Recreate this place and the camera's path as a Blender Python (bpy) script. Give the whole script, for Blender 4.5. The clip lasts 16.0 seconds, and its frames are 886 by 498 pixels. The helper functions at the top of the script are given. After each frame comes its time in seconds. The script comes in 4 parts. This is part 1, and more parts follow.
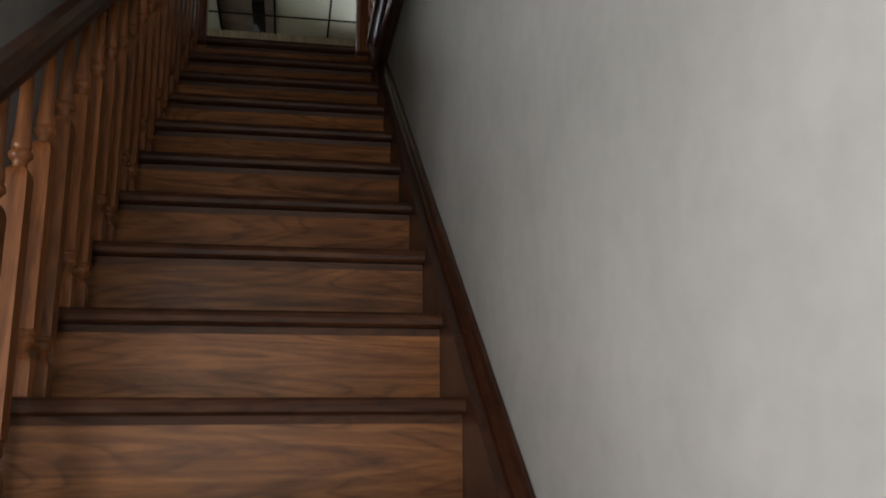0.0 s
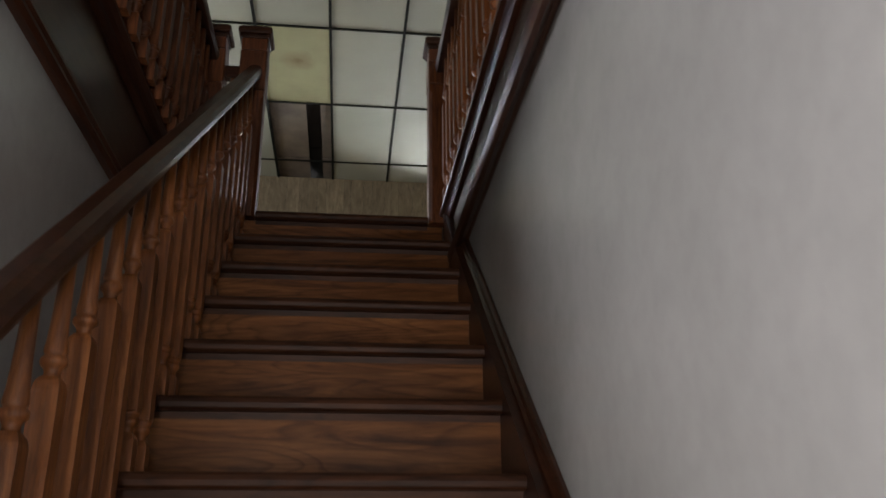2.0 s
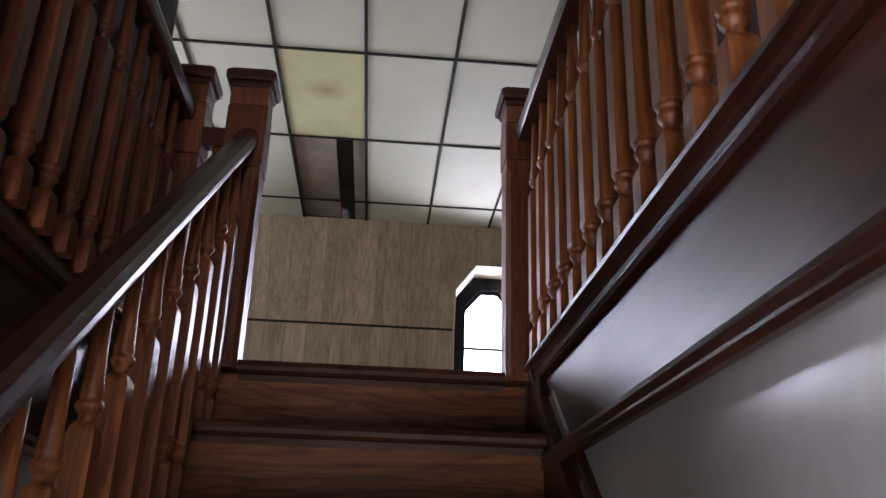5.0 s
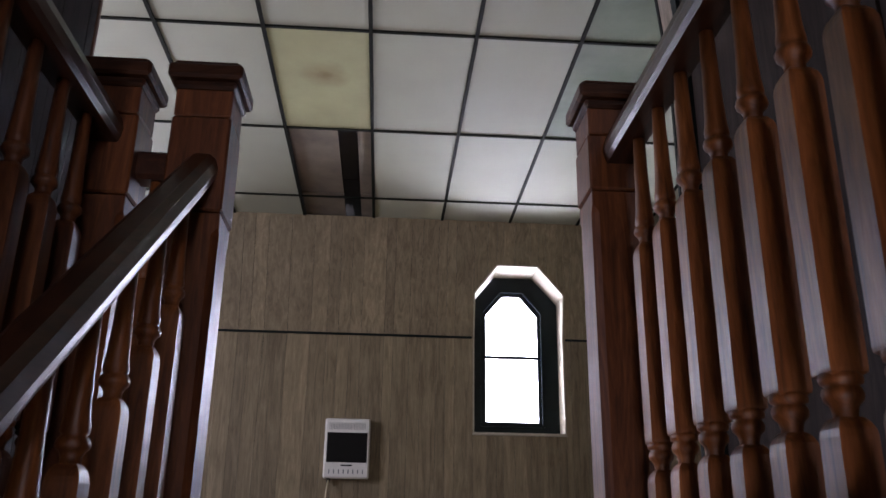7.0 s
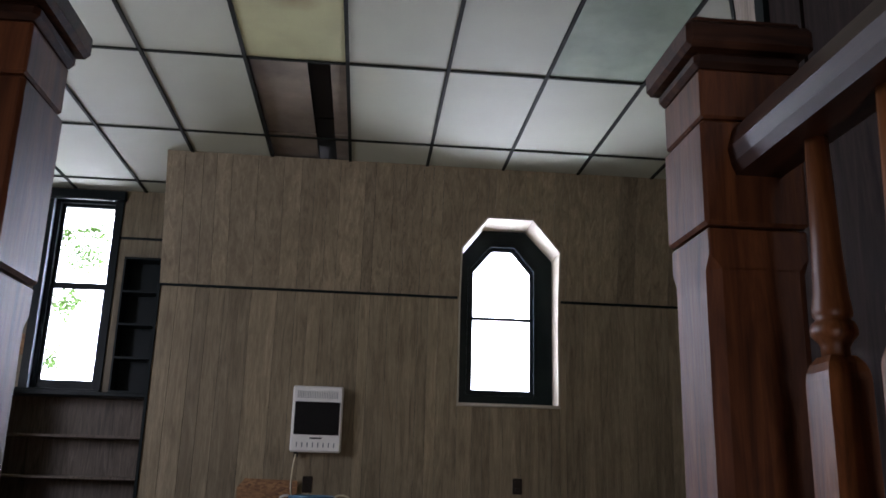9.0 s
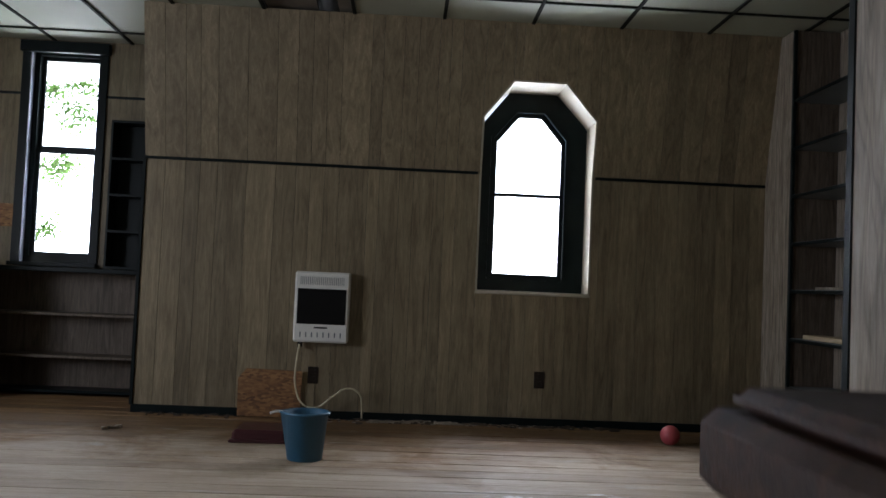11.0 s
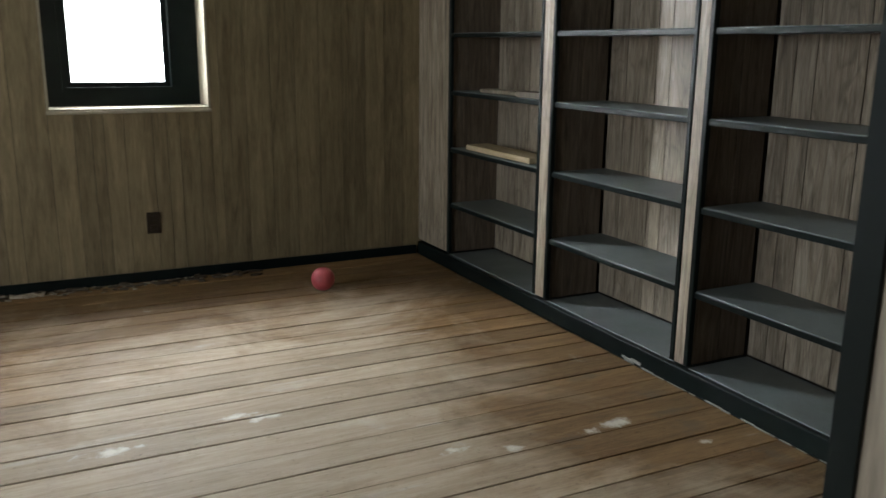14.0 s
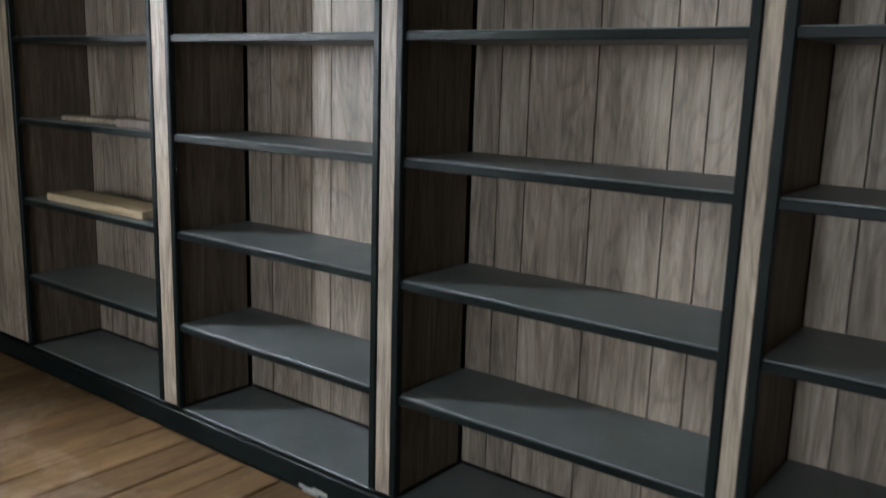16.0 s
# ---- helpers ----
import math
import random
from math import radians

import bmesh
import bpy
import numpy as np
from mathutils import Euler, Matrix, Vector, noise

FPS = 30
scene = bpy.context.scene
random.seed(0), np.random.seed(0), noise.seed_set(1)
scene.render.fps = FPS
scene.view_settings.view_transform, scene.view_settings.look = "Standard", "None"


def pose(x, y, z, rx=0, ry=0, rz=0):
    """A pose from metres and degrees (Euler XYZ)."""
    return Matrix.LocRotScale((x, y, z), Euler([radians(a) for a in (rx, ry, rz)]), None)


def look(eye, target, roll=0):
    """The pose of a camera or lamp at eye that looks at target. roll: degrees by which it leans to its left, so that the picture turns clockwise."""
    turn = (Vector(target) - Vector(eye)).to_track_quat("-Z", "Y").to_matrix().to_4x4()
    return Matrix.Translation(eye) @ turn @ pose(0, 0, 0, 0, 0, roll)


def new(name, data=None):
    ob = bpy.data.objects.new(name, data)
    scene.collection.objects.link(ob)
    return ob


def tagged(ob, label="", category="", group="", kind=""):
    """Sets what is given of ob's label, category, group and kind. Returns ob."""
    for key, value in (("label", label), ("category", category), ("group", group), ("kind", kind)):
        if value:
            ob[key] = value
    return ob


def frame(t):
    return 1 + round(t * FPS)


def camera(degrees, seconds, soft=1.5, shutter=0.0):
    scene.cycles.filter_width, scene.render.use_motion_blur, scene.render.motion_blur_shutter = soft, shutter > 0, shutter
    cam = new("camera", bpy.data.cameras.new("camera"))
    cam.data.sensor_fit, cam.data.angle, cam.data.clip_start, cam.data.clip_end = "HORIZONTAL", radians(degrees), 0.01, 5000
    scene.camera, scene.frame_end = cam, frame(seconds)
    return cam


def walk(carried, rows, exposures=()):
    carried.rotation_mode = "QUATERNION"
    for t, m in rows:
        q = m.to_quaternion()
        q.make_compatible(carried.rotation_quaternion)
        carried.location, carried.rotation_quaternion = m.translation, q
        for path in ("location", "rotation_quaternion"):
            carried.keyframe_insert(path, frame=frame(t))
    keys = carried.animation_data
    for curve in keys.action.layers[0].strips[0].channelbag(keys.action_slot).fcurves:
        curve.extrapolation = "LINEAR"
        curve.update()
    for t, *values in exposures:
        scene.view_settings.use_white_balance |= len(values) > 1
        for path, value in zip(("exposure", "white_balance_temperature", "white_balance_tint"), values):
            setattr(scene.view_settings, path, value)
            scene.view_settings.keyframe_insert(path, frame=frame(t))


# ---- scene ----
cam = camera(55.2, 16.0, soft=1.5, shutter=0.3)
PATH = [
    (0, (0.026, 0.154, 1.28), (0.378, 2.075, 1.715), -0.5),
    (0.5, (0.0, 0.369, 1.387), (0.262, 2.271, 1.948), -1.7),
    (1, (-0.064, 0.44, 1.57), (0.197, 2.316, 2.212), -1.4),
    (1.5, (0.007, 0.612, 1.62), (0.3, 2.47, 2.3), -1.7),
    (2, (-0.011, 0.754, 1.774), (0.205, 2.611, 2.485), -0.4),
    (2.5, (-0.091, 1.04, 1.948), (0.079, 2.88, 2.713), -0.0),
    (3, (-0.076, 1.166, 2.031), (0.083, 3.008, 2.794), 1.0),
    (3.5, (-0.049, 1.325, 2.167), (0.1, 3.168, 2.931), 1.3),
    (5.8, (-0.02, 2.106, 2.824), (0.113, 3.969, 3.539), 1.9),
    (6, (-0.009, 2.198, 2.853), (0.135, 4.054, 3.585), 1.8),
    (6.5, (-0.048, 2.358, 2.947), (0.067, 4.218, 3.672), 1.2),
    (7, (-0.086, 2.517, 3.148), (0.039, 4.396, 3.822), 0.8),
    (7.5, (-0.068, 2.692, 3.216), (0.131, 4.58, 3.843), 0.7),
    (8, (-0.076, 2.886, 3.335), (0.133, 4.78, 3.944), 0.9),
    (8.5, (-0.119, 3.034, 3.519), (0.071, 4.938, 4.102), 1.2),
    (9, (-0.046, 3.213, 3.573), (0.124, 5.138, 4.087), 1.6),
    (9.2, (-0.033, 3.253, 3.614), (0.106, 5.191, 4.087), 1.9),
    (11.5, (0.215, 4.035, 4.196), (0.303, 6.033, 4.209), 2.5),
    (12, (0.245, 4.186, 4.229), (0.501, 6.168, 4.174), 2.6),
    (12.5, (0.329, 4.349, 4.313), (0.693, 6.307, 4.129), 2.9),
    (13, (0.335, 4.584, 4.348), (0.861, 6.490, 4.049), 2.9),
    (13.5, (0.383, 4.817, 4.447), (1.174, 6.598, 3.998), 1.9),
    (14, (0.540, 5.072, 4.435), (1.410, 6.812, 3.972), 0.6),
    (14.5, (0.692, 5.344, 4.423), (1.751, 6.936, 3.838), 0.3),
    (15, (0.759, 5.603, 4.428), (2.114, 6.945, 3.824), 1.6),
    (15.5, (0.916, 5.781, 4.377), (2.447, 6.941, 3.822), 3.1),
    (16, (1.093, 5.955, 4.398), (2.644, 7.155, 4.005), 1.7),
]
walk(cam, [(t, look(eye, target, roll)) for t, eye, target, roll in PATH],
     exposures=[(0.0, -0.35, 6300, 12), (1.0, -0.1, 6350, 15), (2.0, 0.12, 6350, 17), (3.5, 0.55, 6150, 24), (6.0, 0.9, 6000, 30), (7.0, 0.36, 5950, 30),
                (8.0, 0.18, 5850, 28), (9.0, 0.1, 5800, 24), (11.5, -0.40, 5900, 15), (12.0, -0.46, 6050, 15), (12.5, 0.0, 6250, 11), (13.5, 0.4, 6400, 9),
                (14.0, 0.42, 6400, 8), (15.0, 0.75, 6300, 9), (15.5, 0.82, 6150, 8), (16.0, 0.68, 6100, 12)])

# ---- sizes of the place (metres) ----
F = 3.18                     # upper floor
RISE, GOING, STEPS, TOP_Y = 0.2025, 0.249, 16, 4.05
LOW = F - RISE * STEPS       # lower floor
XR, XL = 0.425, -0.72         # plaster walls of the stairwell
CEIL = 5.95
SEAM = 4.93                  # where the outer walls begin to lean
WALL_Y, LEAN_Y = 9.77, 0.22
SHELF_X, BACK_X = 2.715, 3.03
BLOCK_X = -1.65              # end of the panelled gable wall
ALC_Y = 10.65                # wall of the windowed alcove
PIER_X, PIER_Y, STILE_Y = 1.01, 5.423, 5.275
WEST_X, REAR_Y, HALL_Y, HALL_X, DOOR_Y = -4.4, -1.2, -1.3, -3.0, -0.75

# ---- world and lights ----
world = bpy.data.worlds.new("sky")
scene.world = world
world.use_nodes = True
wn = world.node_tree.nodes
sky = wn.new("ShaderNodeTexSky")
sky.sky_type, sky.sun_disc = "NISHITA", False
sky.sun_elevation, sky.sun_rotation = radians(38), radians(200)
sky.air_density, sky.dust_density = 1.0, 3.0
world.node_tree.links.new(sky.outputs[0], wn["Background"].inputs[0])
wn["Background"].inputs[1].default_value = 0.15


def sun(strength, angle):
    data = bpy.data.lights.new("sun", "SUN")
    data.energy, data.angle, data.color = strength, radians(angle), (1.0, 0.95, 0.88)
    ob = new("sun", data)
    ob.matrix_world = look((0, 0, 30), (6, -14, 10))
    return ob


def window_light(name, centre, facing, width, height, watts, colour):
    """Area light in an opening: sky light at seen windows, added fill elsewhere."""
    data = bpy.data.lights.new(name, "AREA")
    data.shape, data.size, data.size_y, data.energy, data.color = "RECTANGLE", width, height, watts, colour
    ob = new(name, data)
    ob.matrix_world = look(centre, tuple(Vector(centre) + Vector(facing)))
    return ob


sun(0.8, 12)
DAY = (0.93, 0.97, 1.0)
window_light("gable_window_light", (1.06, 10.60, 4.95), (0, -1, 0), 1.5, 1.7, 275, DAY)
window_light("alcove_window_light", (-3.0, 11.5, 5.35), (0, -1, 0), 2.6, 2.2, 260, DAY)
# West light is a guess, added to fill the gable wall and shelves.
window_light("west_fill_light", (WEST_X - 0.05, 6.6, 4.75), (1, 0, -0.12), 1.6, 1.5, 100, DAY)
# Hall window is unseen, assumed from the brightness of the right stair wall.
window_light("hall_window_light", (HALL_X - 0.05, -0.65, 1.45), (1, 0.25, 0.0), 1.1, 1.5, 128, (1.0, 0.97, 0.93))
# Doorway light is added, a fixed stand-in for light carried up the stair.
window_light("hall_fill_light", (-0.43, DOOR_Y - 0.06, 1.05), (0, 1, 0.05), 0.88, 2.0, 54, (1.0, 0.90, 0.78))
# Rear light is added to fill the right balusters; no window is known there.
window_light("rear_fill_light", (0.72, REAR_Y - 0.06, 4.45), (0, 1, -0.05), 0.5, 1.3, 22, (1.0, 0.90, 0.80))


# ---- materials ----
def node_mat(name):
    m = bpy.data.materials.new(name)
    m.use_nodes = True
    nt = m.node_tree
    return m, nt, nt.nodes["Principled BSDF"]


def mapped(nt, scale, spread=3.0):
    """Object coordinates, stretched, and shifted at random from piece to piece."""
    co = nt.nodes.new("ShaderNodeTexCoord")
    info = nt.nodes.new("ShaderNodeObjectInfo")
    mul = nt.nodes.new("ShaderNodeVectorMath")
    mul.operation = "SCALE"
    mul.inputs[0].default_value = (spread, spread * 1.7, spread * 2.3)
    nt.links.new(info.outputs["Random"], mul.inputs["Scale"])
    add = nt.nodes.new("ShaderNodeVectorMath")
    add.operation = "ADD"
    nt.links.new(co.outputs["Object"], add.inputs[0])
    nt.links.new(mul.outputs[0], add.inputs[1])
    mp = nt.nodes.new("ShaderNodeMapping")
    mp.inputs["Scale"].default_value = scale
    nt.links.new(add.outputs[0], mp.inputs[0])
    return mp.outputs[0], info


def noise_of(nt, vec, scale, detail=5.0, rough=0.6, distort=0.0):
    n = nt.nodes.new("ShaderNodeTexNoise")
    n.inputs["Scale"].default_value, n.inputs["Detail"].default_value = scale, detail
    n.inputs["Roughness"].default_value, n.inputs["Distortion"].default_value = rough, distort
    nt.links.new(vec, n.inputs["Vector"])
    return n.outputs["Fac"]


def ramp(nt, fac, stops):
    r = nt.nodes.new("ShaderNodeValToRGB")
    while len(r.color_ramp.elements) < len(stops):
        r.color_ramp.elements.new(0.5)
    for e, (p, c) in zip(r.color_ramp.elements, stops):
        e.position, e.color = p, (*c, 1)
    nt.links.new(fac, r.inputs[0])
    return r.outputs[0]


def blend(nt, a, b, fac, mode="MULTIPLY"):
    m = nt.nodes.new("ShaderNodeMix")
    m.data_type, m.blend_type = "RGBA", mode
    for sock, v in ((m.inputs[6], a), (m.inputs[7], b)):
        if isinstance(v, tuple):
            sock.default_value = (*v, 1)
        else:
            nt.links.new(v, sock)
    if isinstance(fac, float):
        m.inputs[0].default_value = fac
    else:
        nt.links.new(fac, m.inputs[0])
    return m.outputs[2]


def bump(nt, bsdf, fac, strength, distance=0.002):
    b = nt.nodes.new("ShaderNodeBump")
    b.inputs["Strength"].default_value, b.inputs["Distance"].default_value = strength, distance
    nt.links.new(fac, b.inputs["Height"])
    nt.links.new(b.outputs[0], bsdf.inputs["Normal"])


def wood(name, dark, mid, light, grain, rough=0.45, vary=0.25, blotch=0.3, coat=0.0, fine=1.0, relief=0.25, hatch=0.6, figure=0.0, spec=0.35):
    """Wood with its grain along x, y or z."""
    m, nt, b = node_mat(name)
    k = {"x": (1.2, 14, 14), "y": (14, 1.2, 14), "z": (14, 14, 1.2)}[grain]
    vec, info = mapped(nt, tuple(c * fine for c in k))
    g1 = noise_of(nt, vec, 2.2, 7, 0.65, 1.2)
    col = ramp(nt, g1, [(0.28, dark), (0.5, mid), (0.72, light)])
    if figure:
        # growth rings cut flat: level lines of a stretched noise
        kf = {"x": (0.9, 5.5, 5.5), "y": (5.5, 0.9, 5.5), "z": (5.5, 5.5, 0.9)}[grain]
        vecf, _ = mapped(nt, kf, 5.0)
        field = noise_of(nt, vecf, 1.1, 2.5, 0.5, 0.5)
        mul = nt.nodes.new("ShaderNodeMath")
        mul.operation, mul.inputs[1].default_value = "MULTIPLY", 17.0
        nt.links.new(field, mul.inputs[0])
        fr = nt.nodes.new("ShaderNodeMath")
        fr.operation = "FRACT"
        nt.links.new(mul.outputs[0], fr.inputs[0])
        col = blend(nt, col, ramp(nt, fr.outputs[0], [(0.0, (0.30, 0.24, 0.19)), (0.30, (1, 1, 1)), (0.85, (1.0, 0.95, 0.88)), (1.0, (0.30, 0.24, 0.19))]), figure)
    k2 = tuple(c * 5 for c in k)
    vec2, _ = mapped(nt, k2)
    g2 = noise_of(nt, vec2, 3.0, 3, 0.7)
    col = blend(nt, col, ramp(nt, g2, [(0.3, (0.62, 0.6, 0.58)), (0.6, (1, 1, 1))]), hatch)
    vec3, _ = mapped(nt, (1, 1, 1))
    g3 = noise_of(nt, vec3, 2.6, 5, 0.6)
    col = blend(nt, col, ramp(nt, g3, [(0.3, (0.55, 0.52, 0.5)), (0.65, (1, 1, 1))]), blotch)
    tone = ramp(nt, info.outputs["Random"], [(0.0, (1 - vary,) * 3), (1.0, (1, 1, 1))])
    col = blend(nt, col, tone, 1.0)
    nt.links.new(col, b.inputs["Base Color"])
    rr = nt.nodes.new("ShaderNodeMapRange")
    rr.inputs[3].default_value, rr.inputs[4].default_value = rough - 0.1, rough + 0.15
    nt.links.new(g3, rr.inputs[0])
    nt.links.new(rr.outputs[0], b.inputs["Roughness"])
    b.inputs["Coat Weight"].default_value, b.inputs["Coat Roughness"].default_value = coat, 0.25
    b.inputs["Specular IOR Level"].default_value = spec
    bump(nt, b, g2, relief, 0.0015)
    return m


def paint(name, colour, rough=0.5, mottling=0.15, scale=3.0, relief=0.1, metal=0.0, fine=60.0, gloss=0.5):
    m, nt, b = node_mat(name)
    vec, info = mapped(nt, (1, 1, 1))
    big = noise_of(nt, vec, scale, 6, 0.6)
    small = noise_of(nt, vec, fine, 3, 0.6)
    low = tuple(c * (1 - mottling) for c in colour)
    col = ramp(nt, big, [(0.3, low), (0.7, colour)])
    col = blend(nt, col, ramp(nt, small, [(0.3, (0.9, 0.9, 0.9)), (0.6, (1, 1, 1))]), 0.6)
    nt.links.new(col, b.inputs["Base Color"])
    b.inputs["Roughness"].default_value, b.inputs["Metallic"].default_value = rough, metal
    b.inputs["Specular IOR Level"].default_value = gloss
    bump(nt, b, small, relief, 0.001)
    return m


def glass(name):
    m, nt, b = node_mat(name)
    b.inputs["Base Color"].default_value = (1, 1, 1, 1)
    b.inputs["Roughness"].default_value = 0.0
    b.inputs["IOR"].default_value = 1.02
    b.inputs["Transmission Weight"].default_value = 1.0
    return m


STAIN_X = wood("stained_oak_across", (0.06, 0.021, 0.007), (0.205, 0.082, 0.025), (0.35, 0.158, 0.054), "x", 0.40, 0.3, 0.45, 0.0, 0.8, 0.3, 0.6, 0.55, 0.22)
STAIN_Y = wood("stained_oak_along", (0.014, 0.005, 0.0028), (0.038, 0.013, 0.006), (0.07, 0.025, 0.011), "y", 0.34, 0.15, 0.3, 0.2, 1.0, 0.1)
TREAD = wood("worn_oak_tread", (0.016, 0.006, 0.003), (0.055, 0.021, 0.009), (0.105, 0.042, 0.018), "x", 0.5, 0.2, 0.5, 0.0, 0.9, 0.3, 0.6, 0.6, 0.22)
# Brown boards, darkened in colour for the lack of light on them.
UNLIT_WOOD = wood("unlit_dark_boards", (0.010, 0.0065, 0.006), (0.025, 0.017, 0.014), (0.04, 0.028, 0.023), "z", 0.75, 0.2, 0.3, spec=0.1)
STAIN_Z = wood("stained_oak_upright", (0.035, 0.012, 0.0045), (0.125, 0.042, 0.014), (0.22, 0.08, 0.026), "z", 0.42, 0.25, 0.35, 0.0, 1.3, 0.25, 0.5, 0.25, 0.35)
# Orange baluster oak, brightened to stand in for the light it catches.
LIT_OAK = wood("lit_oak_baluster", (0.075, 0.025, 0.008), (0.245, 0.086, 0.025), (0.39, 0.152, 0.046), "z", 0.38, 0.3, 0.35, 0.0, 1.4, 0.25, 0.5, 0.2, 0.4)
PANEL = wood("printed_wood_panelling", (0.155, 0.12, 0.068), (0.255, 0.203, 0.119), (0.36, 0.29, 0.18), "z", 0.5, 0.3, 0.45, 0.0, 0.8, 0.14, 0.7)
PALE = wood("pale_weathered_panel", (0.14, 0.112, 0.082), (0.36, 0.303, 0.236), (0.56, 0.49, 0.40), "z", 0.5, 0.25, 0.6, 0.0, 0.8, 0.18, 0.65, 0.35)
def floor_wood():
    """Bare worn pine: tan where walked, orange where old varnish is left, with grime and grey water marks."""
    m = wood("worn_pine_floorboard", (0.37, 0.28, 0.195), (0.485, 0.38, 0.28), (0.57, 0.465, 0.355), "x", 0.66, 0.25, 0.3, 0.0, 0.7, 0.4, 0.45, 0.0, 0.18)
    nt = m.node_tree
    bs = nt.nodes["Principled BSDF"]
    col = bs.inputs["Base Color"].links[0].from_socket
    co = nt.nodes.new("ShaderNodeTexCoord").outputs["Object"]
    sep = nt.nodes.new("ShaderNodeSeparateXYZ")
    nt.links.new(co, sep.inputs[0])

    def maths(op, a, b):
        n = nt.nodes.new("ShaderNodeMath")
        n.operation = op
        for k, v in enumerate((a, b)):
            if isinstance(v, float):
                n.inputs[k].default_value = v
            else:
                nt.links.new(v, n.inputs[k])
        return n.outputs[0]
    big = noise_of(nt, co, 1.3, 6, 0.65, 0.6)
    by_shelf = maths("MULTIPLY", sep.outputs[0], 0.42)
    by_gable = maths("MULTIPLY", maths("SUBTRACT", sep.outputs[1], 6.15), 0.35)
    edge = maths("ADD", maths("MAXIMUM", by_shelf, by_gable), maths("MULTIPLY", big, 1.5))
    var = ramp(nt, maths("MULTIPLY", edge, 0.5), [(0.74, (0, 0, 0)), (0.90, (1, 1, 1))])
    col = blend(nt, col, blend(nt, col, (1.0, 0.84, 0.48), 1.0), maths("MULTIPLY", var, 0.85))
    mp = nt.nodes.new("ShaderNodeMapping")
    mp.inputs["Scale"].default_value = (1.0, 2.2, 1.0)
    nt.links.new(co, mp.inputs[0])
    grime = noise_of(nt, mp.outputs[0], 2.4, 9, 0.72, 0.4)
    col = blend(nt, col, ramp(nt, grime, [(0.28, (0.34, 0.31, 0.29)), (0.40, (1, 1, 1))]), 0.45)
    speck = noise_of(nt, co, 42.0, 4, 0.75)
    col = blend(nt, col, ramp(nt, speck, [(0.30, (0.42, 0.38, 0.34)), (0.40, (1, 1, 1))]), 0.6)
    pale = noise_of(nt, mp.outputs[0], 1.7, 8, 0.7, 0.8)
    col = blend(nt, col, (0.50, 0.47, 0.43), maths("MULTIPLY", ramp(nt, pale, [(0.60, (0, 0, 0)), (0.75, (1, 1, 1))]), 0.6), "MIX")
    # dried white paint and dark water marks, ragged at the edges, where they lie on the boards
    rag = noise_of(nt, co, 16.0, 6, 0.7)
    for spots, tint, most in ((PAINT_SPOTS, (0.66, 0.63, 0.58), 0.85), (WATER_SPOTS, (0.11, 0.085, 0.06), 0.6)):
        for x, y, rx, ry in spots:
            mp2 = nt.nodes.new("ShaderNodeMapping")
            mp2.vector_type = "TEXTURE"
            mp2.inputs["Location"].default_value = (x, y, F)
            mp2.inputs["Scale"].default_value = (rx, ry, 1.0)
            nt.links.new(co, mp2.inputs[0])
            ln = nt.nodes.new("ShaderNodeVectorMath")
            ln.operation = "LENGTH"
            nt.links.new(mp2.outputs[0], ln.inputs[0])
            edge = maths("ADD", ln.outputs["Value"], maths("MULTIPLY", rag, 2.4))
            col = blend(nt, col, tint, ramp(nt, maths("MULTIPLY", edge, 0.4), [(0.52, (most,) * 3), (0.72, (0, 0, 0))]), "MIX")
    nt.links.new(col, bs.inputs["Base Color"])
    return m


PAINT_SPOTS = ((1.205, 7.785, 0.085, 0.05), (1.12, 7.83, 0.10, 0.04), (1.70, 7.28, 0.11, 0.045), (1.87, 7.21, 0.07, 0.05), (2.30, 7.23, 0.11, 0.055), (2.17, 7.21, 0.06, 0.04), (0.70, 7.73, 0.17, 0.05), (2.46, 6.98, 0.06, 0.03))
WATER_SPOTS = ((2.06, 7.19, 0.14, 0.06), (2.50, 7.10, 0.12, 0.12), (2.56, 7.37, 0.12, 0.10), (2.60, 6.82, 0.08, 0.14), (2.45, 7.62, 0.22, 0.07), (2.55, 7.22, 0.2, 0.05), (2.04, 7.13, 0.07, 0.035), (-0.2, 9.6, 0.45, 0.10))
BOARD = floor_wood()
# Brown shelf wood; on the bay sides its dark tone stands for shaded panelling.
SHELF_BROWN = wood("dark_shelf_side", (0.06, 0.045, 0.032), (0.145, 0.112, 0.082), (0.23, 0.18, 0.135), "z", 0.55, 0.2, 0.3, 0.0, 0.9, 0.15)
PINE = wood("bare_pine", (0.45, 0.34, 0.2), (0.6, 0.48, 0.31), (0.68, 0.57, 0.4), "y", 0.6, 0.1, 0.2)
PLASTER = paint("grey_gloss_plaster", (0.40, 0.41, 0.405), 0.21, 0.22, 1.9, 0.22, 0.0, 22.0, 0.6)
LOW_PLASTER = paint("old_plaster", (0.46, 0.44, 0.40), 0.6, 0.2, 1.6, 0.2)
BLACK = paint("black_green_paint", (0.006, 0.0105, 0.0105), 0.42, 0.4, 6, 0.3, gloss=0.14)
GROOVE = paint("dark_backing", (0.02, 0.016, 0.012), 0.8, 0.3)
SHELF_GREY = paint("grey_shelf_paint", (0.17, 0.195, 0.20), 0.5, 0.3, 5, 0.25)
CREAM = paint("cream_reveal_paint", (0.33, 0.295, 0.22), 0.5, 0.2, 5, 0.15)
JAMB = paint("blue_grey_jamb_paint", (0.30, 0.33, 0.38), 0.4, 0.2, 6, 0.1)
GRID = paint("tarnished_grid", (0.012, 0.014, 0.010), 0.8, 0.3, gloss=0.1)
